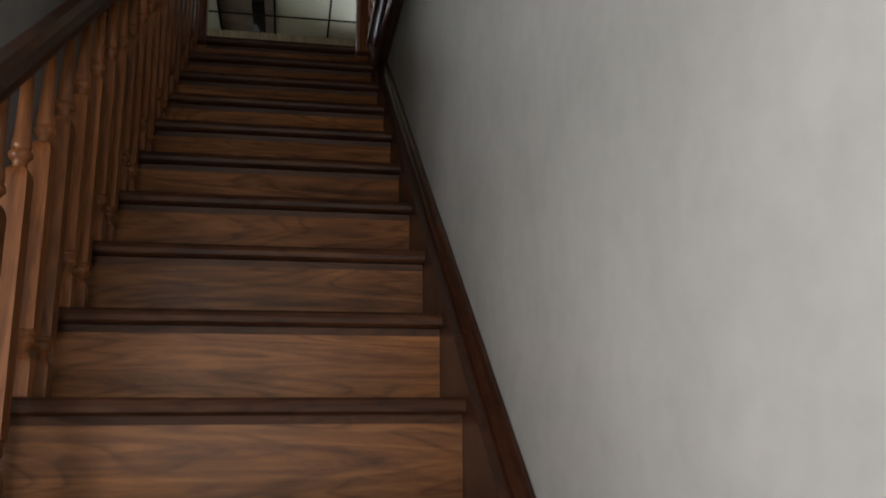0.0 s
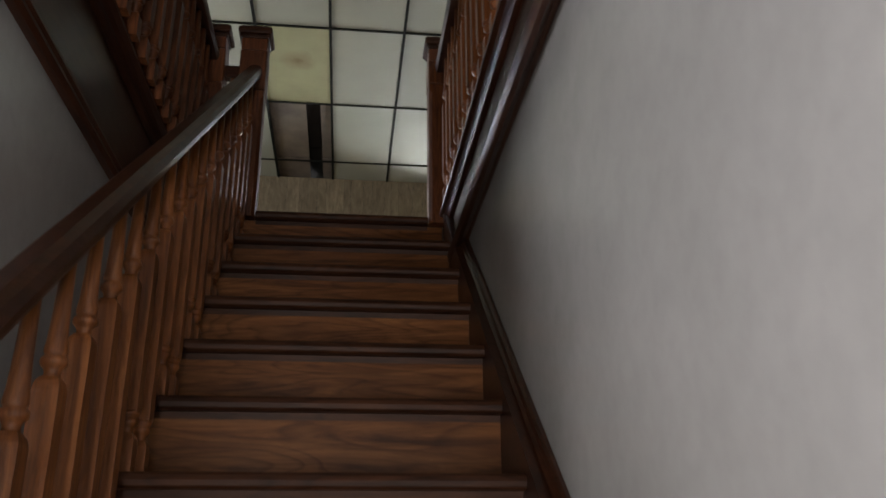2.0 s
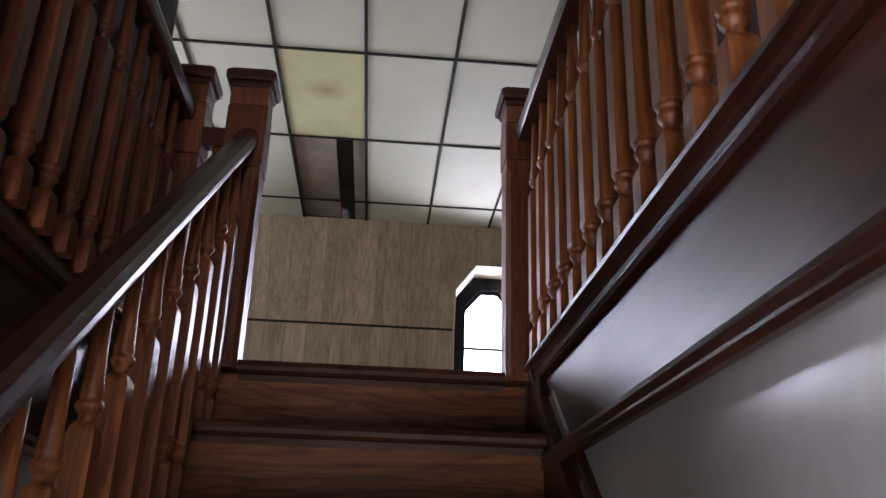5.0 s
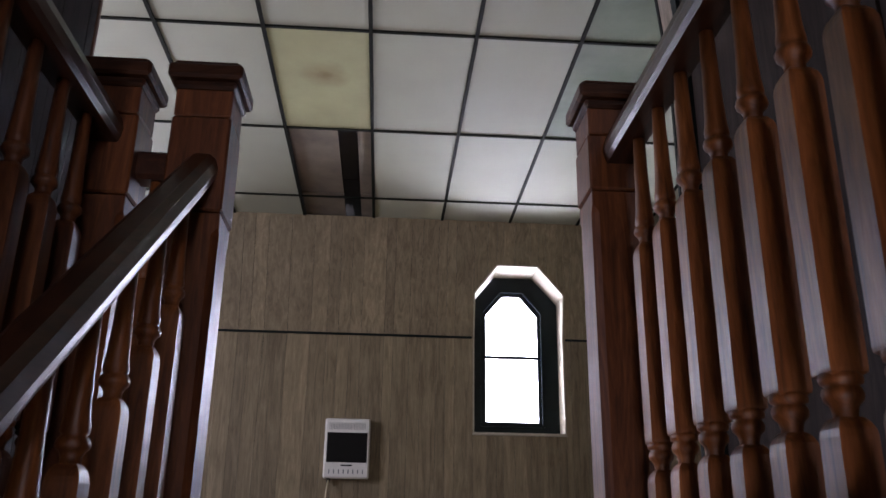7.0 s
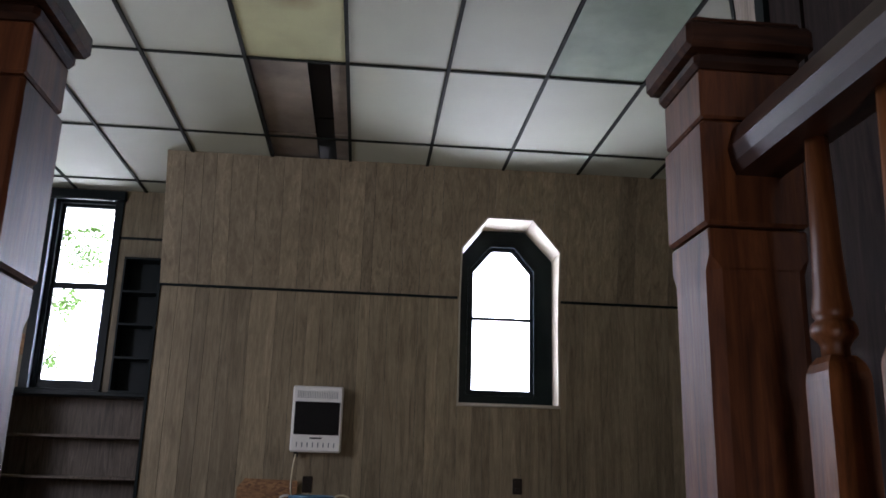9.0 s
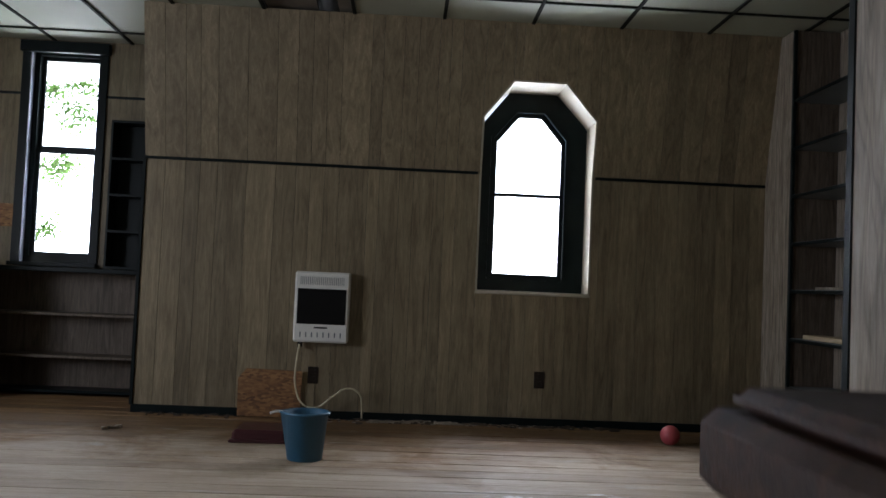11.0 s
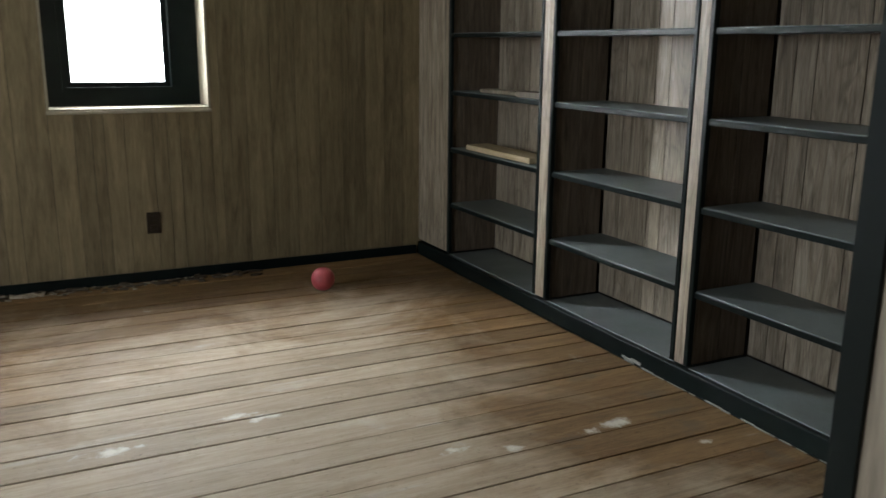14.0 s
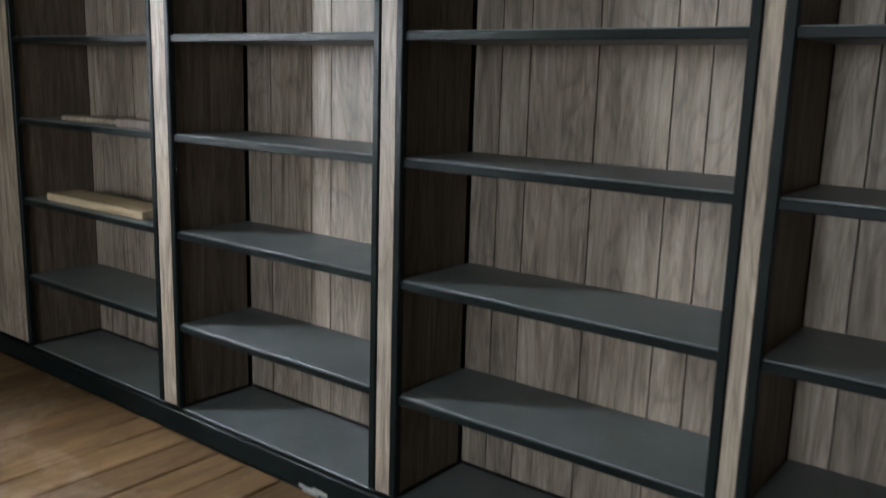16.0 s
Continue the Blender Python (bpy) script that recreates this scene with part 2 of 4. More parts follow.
UNDER = paint("rough_subfloor", (0.035, 0.027, 0.02), 0.8, 0.3)
WHITE = paint("white_enamel", (0.72, 0.71, 0.66), 0.35, 0.1, 8, 0.05)
SOOT = paint("black_ceramic", (0.005, 0.005, 0.005), 0.4, 0.2, gloss=0.15)
GLASS = glass("window_glass")


# ---- mesh helpers ----
def finish(name, bm, mat, parent=None, label=""):
    bmesh.ops.recalc_face_normals(bm, faces=bm.faces)
    me = bpy.data.meshes.new(name)
    bm.to_mesh(me)
    bm.free()
    for m in (mat if isinstance(mat, (list, tuple)) else [mat]):
        me.materials.append(m)
    ob = new(name, me)
    ob.parent = parent
    if label:
        tagged(ob, label)
    return ob


def part(name, bm, mat, parent, label=""):
    return finish(name, bm, mat, parent, label)


def repeat(name, mesh, parent, place, label=""):
    ob = new(name, mesh)
    ob.parent = parent
    ob.matrix_basis = place
    if label:
        tagged(ob, label)
    return ob


def thing(name, label, category, group="", at=(0, 0, 0), kind=""):
    ob = new(name)
    ob.location = at
    ob.empty_display_size = 0.1
    return tagged(ob, label, category, group, kind)


def box(bm, x0, x1, y0, y1, z0, z1, bevel=0.0, mi=0):
    r = bmesh.ops.create_cube(bm, size=1.0, matrix=Matrix.Translation(((x0 + x1) / 2, (y0 + y1) / 2, (z0 + z1) / 2))
                              @ Matrix.Diagonal((abs(x1 - x0), abs(y1 - y0), abs(z1 - z0), 1)))
    vs = r["verts"]
    fs = {f for v in vs for f in v.link_faces}
    for f in fs:
        f.material_index = mi
    if bevel:
        es = {e for v in vs for e in v.link_edges}
        bmesh.ops.bevel(bm, geom=list(es), offset=bevel, segments=1, affect="EDGES")
    return bm


def boxed(*a, **k):
    return box(bmesh.new(), *a, **k)


def hexa(bm, front, off, mi=0):
    """A slab: a front polygon (corners in order) pushed back by off."""
    a = [bm.verts.new(p) for p in front]
    b = [bm.verts.new(Vector(p) + Vector(off)) for p in front]
    n = len(a)
    faces = [bm.faces.new(a), bm.faces.new(b[::-1])]
    for i in range(n):
        faces.append(bm.faces.new((a[i], b[i], b[(i + 1) % n], a[(i + 1) % n])))
    for f in faces:
        f.material_index = mi
    return bm


def ring(bm, outer, inner, off):
    """A frame between two polygons of the same number of corners, pushed back by off."""
    n = len(outer)
    for i in range(n):
        j = (i + 1) % n
        hexa(bm, [outer[i], outer[j], inner[j], inner[i]], off)
    return bm


def lathe(bm, profile, segs=12, at=(0, 0, 0)):
    rows = []
    for r, z in profile:
        rows.append([bm.verts.new((at[0] + r * math.cos(2 * math.pi * i / segs), at[1] + r * math.sin(2 * math.pi * i / segs), at[2] + z)) for i in range(segs)])
    for a, b in zip(rows, rows[1:]):
        for i in range(segs):
            f = bm.faces.new((a[i], a[(i + 1) % segs], b[(i + 1) % segs], b[i]))
            f.smooth = True
    bm.faces.new(rows[0][::-1])
    bm.faces.new(rows[-1])
    return bm


def sweep(bm, section, p0, p1):
    """A straight moulding: a section in (x, z) drawn from p0 to p1, with its ends upright."""
    p0, p1 = Vector(p0), Vector(p1)
    a = [bm.verts.new(p0 + Vector((x, 0, z))) for x, z in section]
    b = [bm.verts.new(p1 + Vector((x, 0, z))) for x, z in section]
    n = len(a)
    bm.faces.new(a)
    bm.faces.new(b[::-1])
    for i in range(n):
        bm.faces.new((a[i], b[i], b[(i + 1) % n], a[(i + 1) % n]))
    return bm


def tube(name, points, radius, mat, parent=None):
    cu = bpy.data.curves.new(name, "CURVE")
    cu.dimensions, cu.bevel_depth, cu.bevel_resolution, cu.resolution_u = "3D", radius, 2, 6
    sp = cu.splines.new("BEZIER")
    sp.bezier_points.add(len(points) - 1)
    for bp, p in zip(sp.bezier_points, points):
        bp.co = p
        bp.handle_left_type = bp.handle_right_type = "AUTO"
    cu.materials.append(mat)
    ob = new(name, cu)
    ob.parent = parent
    return ob


def wall(name, label, bm, mat):
    return tagged(finish(name, bm, mat), label, "wall", kind="structure")


# ---- stairwell and lower hall ----
bm = boxed(XR, XR + 0.14, HALL_Y, 4.03, LOW, F - 0.03)
wall("wall_stair_right", "smooth grey painted plaster wall beside the staircase", bm, PLASTER)
HALL_N = 1.55                # unseen edge of the hall, set so its light reaches the right wall
bm = boxed(XL - 0.14, XL, HALL_N, 4.03, LOW, F - 0.03)
wall("wall_stair_left", "grey painted plaster wall of the stairwell", bm, PLASTER)
bm = boxed(XL, XR, 4.11, 4.20, LOW, F - 0.24)
wall("wall_stair_end", "plain plaster wall closing the stair at the top", bm, LOW_PLASTER)
# Unseen wall; its doorway is brought forward so the added light falls off faster.
bm = bmesh.new()
box(bm, HALL_X, -1.05, HALL_Y - 0.12, HALL_Y, LOW, F - 0.24)
box(bm, -1.05, -0.93, HALL_Y - 0.12, DOOR_Y, LOW, F - 0.24)
box(bm, -0.93, -0.88, DOOR_Y - 0.12, DOOR_Y, LOW, F - 0.24)
box(bm, 0.02, XR, DOOR_Y - 0.12, DOOR_Y, LOW, F - 0.24)
box(bm, -0.88, 0.02, DOOR_Y - 0.12, DOOR_Y, 2.08, F - 0.24)
wall("wall_hall_south", "plain plaster wall of the unseen hall, with a doorway added for fill light", bm, LOW_PLASTER)
wall("wall_hall_north", "plain plaster wall of the lower hall", boxed(HALL_X, XL - 0.14, HALL_N, HALL_N + 0.12, LOW, F - 0.24), LOW_PLASTER)
bm = bmesh.new()
box(bm, HALL_X - 0.14, HALL_X, HALL_Y - 0.12, -1.2, LOW, F - 0.24)
box(bm, HALL_X - 0.14, HALL_X, -0.1, HALL_N + 0.12, LOW, F - 0.24)
box(bm, HALL_X - 0.14, HALL_X, -1.2, -0.1, LOW, 0.68)
box(bm, HALL_X - 0.14, HALL_X, -1.2, -0.1, 2.22, F - 0.24)
wall("wall_hall_west", "plain plaster wall of the unseen hall with an assumed window opening", bm, LOW_PLASTER)
tagged(finish("floor_hall", boxed(HALL_X - 0.14, XR + 0.14, HALL_Y - 0.12, 4.17, LOW - 0.1, LOW), UNDER), "dark wooden floor of the lower hall", "floor", kind="structure")

# upper floor: structural sheet with the stair opening, boards laid on it
bm = bmesh.new()
box(bm, WEST_X, 3.35, TOP_Y + 0.06, 11.0, F - 0.23, F - 0.022)
box(bm, WEST_X, XL - 0.02, HALL_Y - 0.12, TOP_Y + 0.06, F - 0.23, F - 0.022)
box(bm, XR + 0.02, 3.3, REAR_Y, TOP_Y + 0.06, F - 0.23, F - 0.022)
box(bm, XL - 0.02, XR + 0.02, HALL_Y - 0.12, -0.35, F - 0.23, F - 0.022)
floor = tagged(finish("floor", bm, UNDER), "worn bare pine floorboards with open joints and paint stains", "floor", kind="structure")

# stair
stair = thing("staircase", "straight dark-stained oak staircase with worn treads", "staircase", at=(0, 0, LOW))


def step_at(k):
    """Nosing edge of the tread k steps below the upper floor."""
    return TOP_Y - GOING * k, F - RISE * k


TX0, TX1 = -0.50, 0.372
for k in range(STEPS):
    y, z = step_at(k)
    bm = bmesh.new()
    depth = GOING + 0.05 if k else 0.12
    prof = [(0.004, 0.0), (-0.002, -0.006), (-0.005, -0.016), (-0.002, -0.027), (0.006, -0.033), (0.032, -0.033), (0.036, -0.05), (0.05, -0.05), (0.05, -0.033), (depth, -0.033), (depth, 0.0)]
    n = len(prof)
    x1 = TX1 if k else 0.31
    x0 = TX0 - 0.02 if k else -0.41
    a = [bm.verts.new((x0, y + p, z + q - LOW)) for p, q in prof]
    b = [bm.verts.new((x1, y + p, z + q - LOW)) for p, q in prof]
    bm.faces.new(a)
    bm.faces.new(b[::-1])
    for i in range(n):
        bm.faces.new((a[i], b[i], b[(i + 1) % n], a[(i + 1) % n]))
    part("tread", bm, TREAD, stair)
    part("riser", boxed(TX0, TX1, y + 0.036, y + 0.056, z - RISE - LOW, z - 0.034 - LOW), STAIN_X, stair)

# closed skirting against the right wall, with a moulded cap
y_lo, y_hi = 0.10, 4.03
rake = RISE / GOING


def nose(y):
    return F + (y - TOP_Y) * rake


bm = bmesh.new()
hexa(bm, [(TX1 + 0.001, y_lo, nose(y_lo) - 0.42 - LOW), (TX1 + 0.001, y_hi, nose(y_hi) - 0.42 - LOW), (TX1 + 0.001, y_hi, nose(y_hi) + 0.03 - LOW), (TX1 + 0.001, y_lo, nose(y_lo) + 0.03 - LOW)], (0.04, 0, 0))
part("skirting_board", bm, STAIN_Y, stair, "dark raking board between the steps and the wall")
bm = bmesh.new()
sweep(bm, [(0.0, 0.0), (-0.024, 0.0), (-0.028, 0.010), (-0.020, 0.018), (-0.016, 0.030), (-0.008, 0.036), (0.0, 0.036)], (XR - 0.002, y_lo, nose(y_lo) + 0.031 - LOW), (XR - 0.002, y_hi - 0.15, nose(y_hi - 0.15) + 0.031 - LOW))
part("cap_moulding", bm, STAIN_Y, stair, "rounded wooden moulding on the skirting")
bm = bmesh.new()
pts = []
for k in range(STEPS - 1, 0, -1):
    y, z = step_at(k)
    pts += [(y + 0.03, z - RISE - 0.036), (y + 0.03, z - 0.036)]
pts.append((TOP_Y + 0.03, F - RISE - 0.036))
pts.append((TOP_Y + 0.03, F - RISE - 0.36))
pts.append((pts[0][0] + 0.12, LOW + 0.0))
pts[0] = (pts[0][0], LOW)
for i in range(0, len(pts) - 3, 2):
    ya, za = pts[i]
    yb = pts[i + 2][0]
    zt = pts[i + 1][1]
    hexa(bm, [(TX0 - 0.012, ya, max(LOW, zt - 0.5) - LOW), (TX0 - 0.012, yb, max(LOW, zt - 0.3) - LOW), (TX0 - 0.012, yb, zt - LOW), (TX0 - 0.012, ya, zt - LOW)], (0.02, 0, 0))
part("stringer", bm, STAIN_Y, stair, "stepped outer stringer")

# fascia boards round the opening, at the edge of the upper floor
for name, x, s, zb in (("fascia_right", XR, -1, 2.89), ("fascia_left", XL, 1, 2.85)):
    fa = thing(name, "dark-stained oak fascia board edging the stairwell", "trim", kind="structure")
    y0, y1 = -0.35, 4.06
    part("board", boxed(x, x + s * 0.018, y0, y1, zb + 0.04, 3.15, 0.003), STAIN_Y, fa)
    sec = [(0, 0), (0.036, 0), (0.042, 0.008), (0.036, 0.016), (0.040, 0.024), (0.050, 0.034), (0.064, 0.040), (0.066, 0.048), (0.056, 0.052), (-0.12, 0.052), (-0.12, 0.03), (0, 0.03)]
    part("top_moulding", sweep(bmesh.new(), [(s * p, q) for p, q in sec], (x, y0, 3.148), (x, y1, 3.148)), STAIN_Y, fa)
    sec = [(0, 0), (0.020, 0.0), (0.030, 0.010), (0.028, 0.022), (0.034, 0.030), (0.030, 0.044), (0.016, 0.05), (0, 0.05)]
    if s < 0:
        sec = [(0, 0.062), (0.040, 0.004), (0.054, 0.004), (0.060, 0.014), (0.056, 0.022), (0.062, 0.034), (0.052, 0.048), (0.030, 0.066), (0, 0.07)]
    part("lower_moulding", sweep(bmesh.new(), [(s * p, q) for p, q in sec], (x, y0, zb), (x, y1, zb)), STAIN_Y, fa)


# ---- balustrades ----
def newel(name, x, y, z0, z1, label, block=0.30):
    """A square chamfered post with a moulded flat cap."""
    w = 0.056
    post = thing(name, label, "newel post", "newel posts of the stair", (x, y, z0))
    h = z1 - z0
    bm = bmesh.new()
    c, stop = 0.013, h - block - 0.045
    low = [(-w + c, -w, 0), (w - c, -w, 0), (w, -w + c, 0), (w, w - c, 0), (w - c, w, 0), (-w + c, w, 0), (-w, w - c, 0), (-w, -w + c, 0)]
    hexa(bm, low, (0, 0, stop))
    top = [(-w, -w), (w, -w), (w, -w), (w, w), (w, w), (-w, w), (-w, w), (-w, -w)]
    a = [bm.verts.new((p[0], p[1], stop - 0.001)) for p in low]
    b = [bm.verts.new((low[k][0] * 0.15 + p[0] * 0.85, low[k][1] * 0.15 + p[1] * 0.85, stop + 0.014)) for k, p in enumerate(top)]
    bm.faces.new(a)
    bm.faces.new(b[::-1])
    for k in range(8):
        bm.faces.new((a[k], b[k], b[(k + 1) % 8], a[(k + 1) % 8]))
    box(bm, -w, w, -w, w, stop + 0.012, h - block, 0.002)
    part("shaft", bm, STAIN_Z, post, "square shaft with stopped chamfers")
    part("block", boxed(-w - 0.003, w + 0.003, -w - 0.003, w + 0.003, h - block + 0.003, h - 0.125, 0.004), STAIN_Z, post)
    part("neck", boxed(-w - 0.001, w + 0.001, -w - 0.001, w + 0.001, h - 0.122, h - 0.062, 0.003), STAIN_Z, post)
    for nm, a, b, e in (("cap_base", h - 0.062, h - 0.042, 0.007), ("cap", h - 0.042, h - 0.009, 0.019), ("cap_top", h - 0.009, h, 0.010)):
        part(nm, boxed(-w - e, w + e, -w - e, w + e, a, b, 0.006), TREAD, post)
    return post


newel("newel_post", 0.372, 4.118, F - 0.02, 4.09, "square dark-stained newel post with a flat moulded cap", 0.25)
newel("newel_post", -0.472, 4.118, F - 0.02, 4.09, "square dark-stained newel post at the stair head", 0.33)
newel("newel_post", -0.655, 4.118, F - 0.02, 4.09, "square dark-stained newel post beside the stair-head post")


def baluster_mesh(height, mat=None):
    """A turned baluster: square foot, beads, square shaft with rounded shoulders, ring and tapering round neck."""
    bm = bmesh.new()
    d = 0.0205 * 1.4142
    rz = height - 0.185
    lathe(bm, [(d, 0), (d, 0.062), (d * 0.95, 0.070), (d * 0.80, 0.077), (d * 0.58, 0.082)], 4)
    lathe(bm, [(d * 0.8, 0.124), (d * 0.97, 0.127), (d, 0.131), (d, rz - 0.050), (d * 0.96, rz - 0.043), (d * 0.84, rz - 0.035), (d * 0.60, rz - 0.028)], 4)
    for v in bm.verts:
        x, y = v.co.x, v.co.y
        v.co.x, v.co.y = (x - y) * 0.7071, (x + y) * 0.7071
    for f in bm.faces:
        f.smooth = False
    lathe(bm, [(0.013, 0.078), (0.0125, 0.086), (0.0145, 0.094), (0.0200, 0.100), (0.0212, 0.106), (0.0195, 0.112), (0.0165, 0.114), (0.0215, 0.117), (0.0225, 0.121), (0.0215, 0.127)], 16)
    lathe(bm, [(0.013, rz - 0.030), (0.0125, rz - 0.020), (0.0155, rz - 0.014), (0.0205, rz - 0.009), (0.0212, rz - 0.004), (0.0195, rz + 0.002), (0.0150, rz + 0.006), (0.0178, rz + 0.010), (0.0178, rz + 0.016), (0.0158, rz + 0.030), (0.0135, rz + 0.075), (0.0110, height)], 16)
    me = bpy.data.meshes.new("baluster")
    bmesh.ops.recalc_face_normals(bm, faces=bm.faces)
    bm.to_mesh(me)
    bm.free()
    me.materials.append(mat or LIT_OAK)
    return me


RAIL = [(-0.026, 0.0), (0.026, 0.0), (0.031, 0.012), (0.034, 0.030), (0.028, 0.052), (0.014, 0.064), (-0.014, 0.064), (-0.028, 0.052), (-0.034, 0.030), (-0.031, 0.012)]
# One oak in two tones: right rail brightened, left rail darkened for shade.
lit_bal = baluster_mesh(0.70)
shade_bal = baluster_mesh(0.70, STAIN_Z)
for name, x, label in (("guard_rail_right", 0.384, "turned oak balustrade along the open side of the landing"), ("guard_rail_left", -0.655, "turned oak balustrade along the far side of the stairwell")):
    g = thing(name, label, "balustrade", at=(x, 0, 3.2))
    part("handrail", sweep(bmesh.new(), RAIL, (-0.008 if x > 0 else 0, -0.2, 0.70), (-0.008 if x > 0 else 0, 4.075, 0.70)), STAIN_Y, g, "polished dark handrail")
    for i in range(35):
        repeat("baluster", lit_bal if x > 0 else shade_bal, g, pose(0, 3.952 - 0.119 * i, 0))

sr = thing("stair_railing", "raking dark-stained handrail on turned balusters", "balustrade", at=(-0.462, 0, LOW))
RY0, RY1 = 0.30, 4.062
rail_slope = 0.795


def rail_z(y):
    return 3.812 + (y - 4.05) * rail_slope


part("handrail", sweep(bmesh.new(), RAIL, (0, RY0, rail_z(RY0) - LOW), (0, RY1, rail_z(RY1) - LOW)), STAIN_Y, sr, "polished dark handrail")
for k in range(STEPS):
    y, z = step_at(k)
    for d in (0.045, 0.168):
        yy = y + d
        if k == 0:
            continue
        h = rail_z(yy) - z
        if yy < RY0 + 0.05:
            continue
        key = round(h + 0.006, 2)
        repeat("baluster", bpy.data.meshes.get("bal_%d" % int(key * 100)) or [me := baluster_mesh(key), setattr(me, "name", "bal_%d" % int(key * 100))][0], sr, pose(0, yy, z - LOW))
lr = thing("link_rail", "short level handrail joining two newel posts", "balustrade", at=(-0.56, 4.118, F))
part("handrail", boxed(-0.05, 0.05, -0.028, 0.028, 0.66, 0.72, 0.008), STAIN_Y, lr)
part("bottom_rail", boxed(-0.05, 0.05, -0.022, 0.022, 0.02, 0.06, 0.004), STAIN_Y, lr)
repeat("baluster", baluster_mesh(0.62), lr, pose(0, 0, 0.05))


# ---- upper room: walls ----
def wall_y(z):
    """Face of the gable wall: upright to the seam, then leaning into the room."""
    return WALL_Y if z <= SEAM else WALL_Y - LEAN_Y * (z - SEAM) / (CEIL - SEAM)


WX = (0.672, 0.872, 1.243, 1.478)      # corners of the window opening
WZ0, WZ1, WZ2 = 4.10, 5.32, 5.57


def over_window(x):
    """Upper edge of the opening at x."""
    if x <= WX[0] or x >= WX[3]:
        return None
    if x < WX[1]:
        return WZ1 + (WZ2 - WZ1) * (x - WX[0]) / (WX[1] - WX[0])
    if x > WX[2]:
        return WZ1 + (WZ2 - WZ1) * (WX[3] - x) / (WX[3] - WX[2])
    return WZ2


def gable_slabs(xa, xb, inset, off, gap=0.0):
    """Slabs of the gable wall between xa and xb, cut round the window: lists of front corners."""
    out = []
    mid = (xa + xb) / 2
    xa, xb = xa + gap, xb - gap

    def quad(z00, z01, z10, z11):
        return [(xa, wall_y(z00) + inset, z00), (xb, wall_y(z01) + inset, z01), (xb, wall_y(z11) + inset, z11), (xa, wall_y(z10) + inset, z10)]
    if WX[0] < mid < WX[3]:
        out.append(quad(F, F, WZ0, WZ0))
        eps = 1e-6
        a, b = over_window(max(xa, WX[0] + eps)), over_window(min(xb, WX[3] - eps))
        out.append(quad(a, b, CEIL, CEIL))
    else:
        out.append(quad(F, F, SEAM - 0.001, SEAM - 0.001))
        out.append(quad(SEAM + 0.001, SEAM + 0.001, CEIL, CEIL))
    return out


rng = random.Random(4)
cuts, x = [BLOCK_X], BLOCK_X
while x < SHELF_X - 0.2:
    x += rng.choice((0.10, 0.14, 0.14, 0.2, 0.08, 0.12))
    cuts.append(x)
cuts = [c for c in cuts if c < SHELF_X - 0.06 and all(abs(c - w) > 0.05 for w in WX)] + list(WX) + [SHELF_X + 0.02]
cuts = sorted(cuts)
bm = bmesh.new()
for xa, xb in zip((BLOCK_X, *WX), (*WX, BACK_X + 0.15)):
    for q in gable_slabs(xa, xb, 0.010, None):
        hexa(bm, q, (0, 0.23, 0))
gable = wall("wall_gable", "brown wood-grain panelled gable wall, its upper part leaning inward", bm, GROOVE)
part("seam_trim", boxed(BLOCK_X, WX[0] - 0.012, WALL_Y - 0.012, WALL_Y - 0.001, SEAM - 0.010, SEAM + 0.010, 0.003), BLACK, gable, "thin dark strip between the panels")
part("seam_trim", boxed(WX[3] + 0.012, SHELF_X, WALL_Y - 0.012, WALL_Y - 0.001, SEAM - 0.010, SEAM + 0.010, 0.003), BLACK, gable, "thin dark strip between the panels")
part("baseboard", boxed(BLOCK_X, SHELF_X - 0.02, WALL_Y - 0.016, WALL_Y - 0.001, F, F + 0.055, 0.003), BLACK, gable, "low black baseboard")
part("corner_bead", boxed(BLOCK_X - 0.012, BLOCK_X + 0.012, WALL_Y - 0.014, WALL_Y + 0.012, F + 0.05, SEAM, 0.003), BLACK, gable, "thin black corner strip")
# return of the gable wall into the alcove
bm = bmesh.new()
hexa(bm, [(BLOCK_X, WALL_Y + 0.01, F), (BLOCK_X, ALC_Y + 0.2, F), (BLOCK_X, ALC_Y + 0.2, CEIL), (BLOCK_X, wall_y(CEIL) + 0.01, CEIL), (BLOCK_X, WALL_Y + 0.01, SEAM)], (0.12, 0, 0))
wall("wall_alcove_return", "panelled side of the alcove", bm, PANEL)

# right end above the shelves and behind them
wall("wall_east", "plain panelled wall behind the built-in shelves", boxed(BACK_X + 0.014, BACK_X + 0.15, PIER_Y - 0.1, WALL_Y, F, CEIL), GROOVE)
wall("wall_return", "plain panelled return wall beside the shelves", boxed(PIER_X + 0.30, BACK_X + 0.1, PIER_Y - 0.15, PIER_Y - 0.03, F, CEIL), PANEL)
# Unseen rear wall; its opening is added to let the rear fill in.
rear = bmesh.new()
box(rear, WEST_X, 0.46, REAR_Y - 0.12, REAR_Y, F, CEIL)
box(rear, 0.98, 3.2, REAR_Y - 0.12, REAR_Y, F, CEIL)
box(rear, 0.46, 0.98, REAR_Y - 0.12, REAR_Y, F, 3.78)
box(rear, 0.46, 0.98, REAR_Y - 0.12, REAR_Y, 5.12, CEIL)
wall("wall_rear", "plain panelled rear wall, unseen, with an opening added for fill light", rear, PANEL)
# Unseen west wall; its opening is added to let the west fill in.
bm = bmesh.new()
box(bm, WEST_X - 0.15, WEST_X, REAR_Y, 5.8, F, CEIL)
box(bm, WEST_X - 0.15, WEST_X, 7.4, ALC_Y + 0.2, F, CEIL)
box(bm, WEST_X - 0.15, WEST_X, 5.8, 7.4, F, 4.0)
box(bm, WEST_X - 0.15, WEST_X, 5.8, 7.4, 5.5, CEIL)
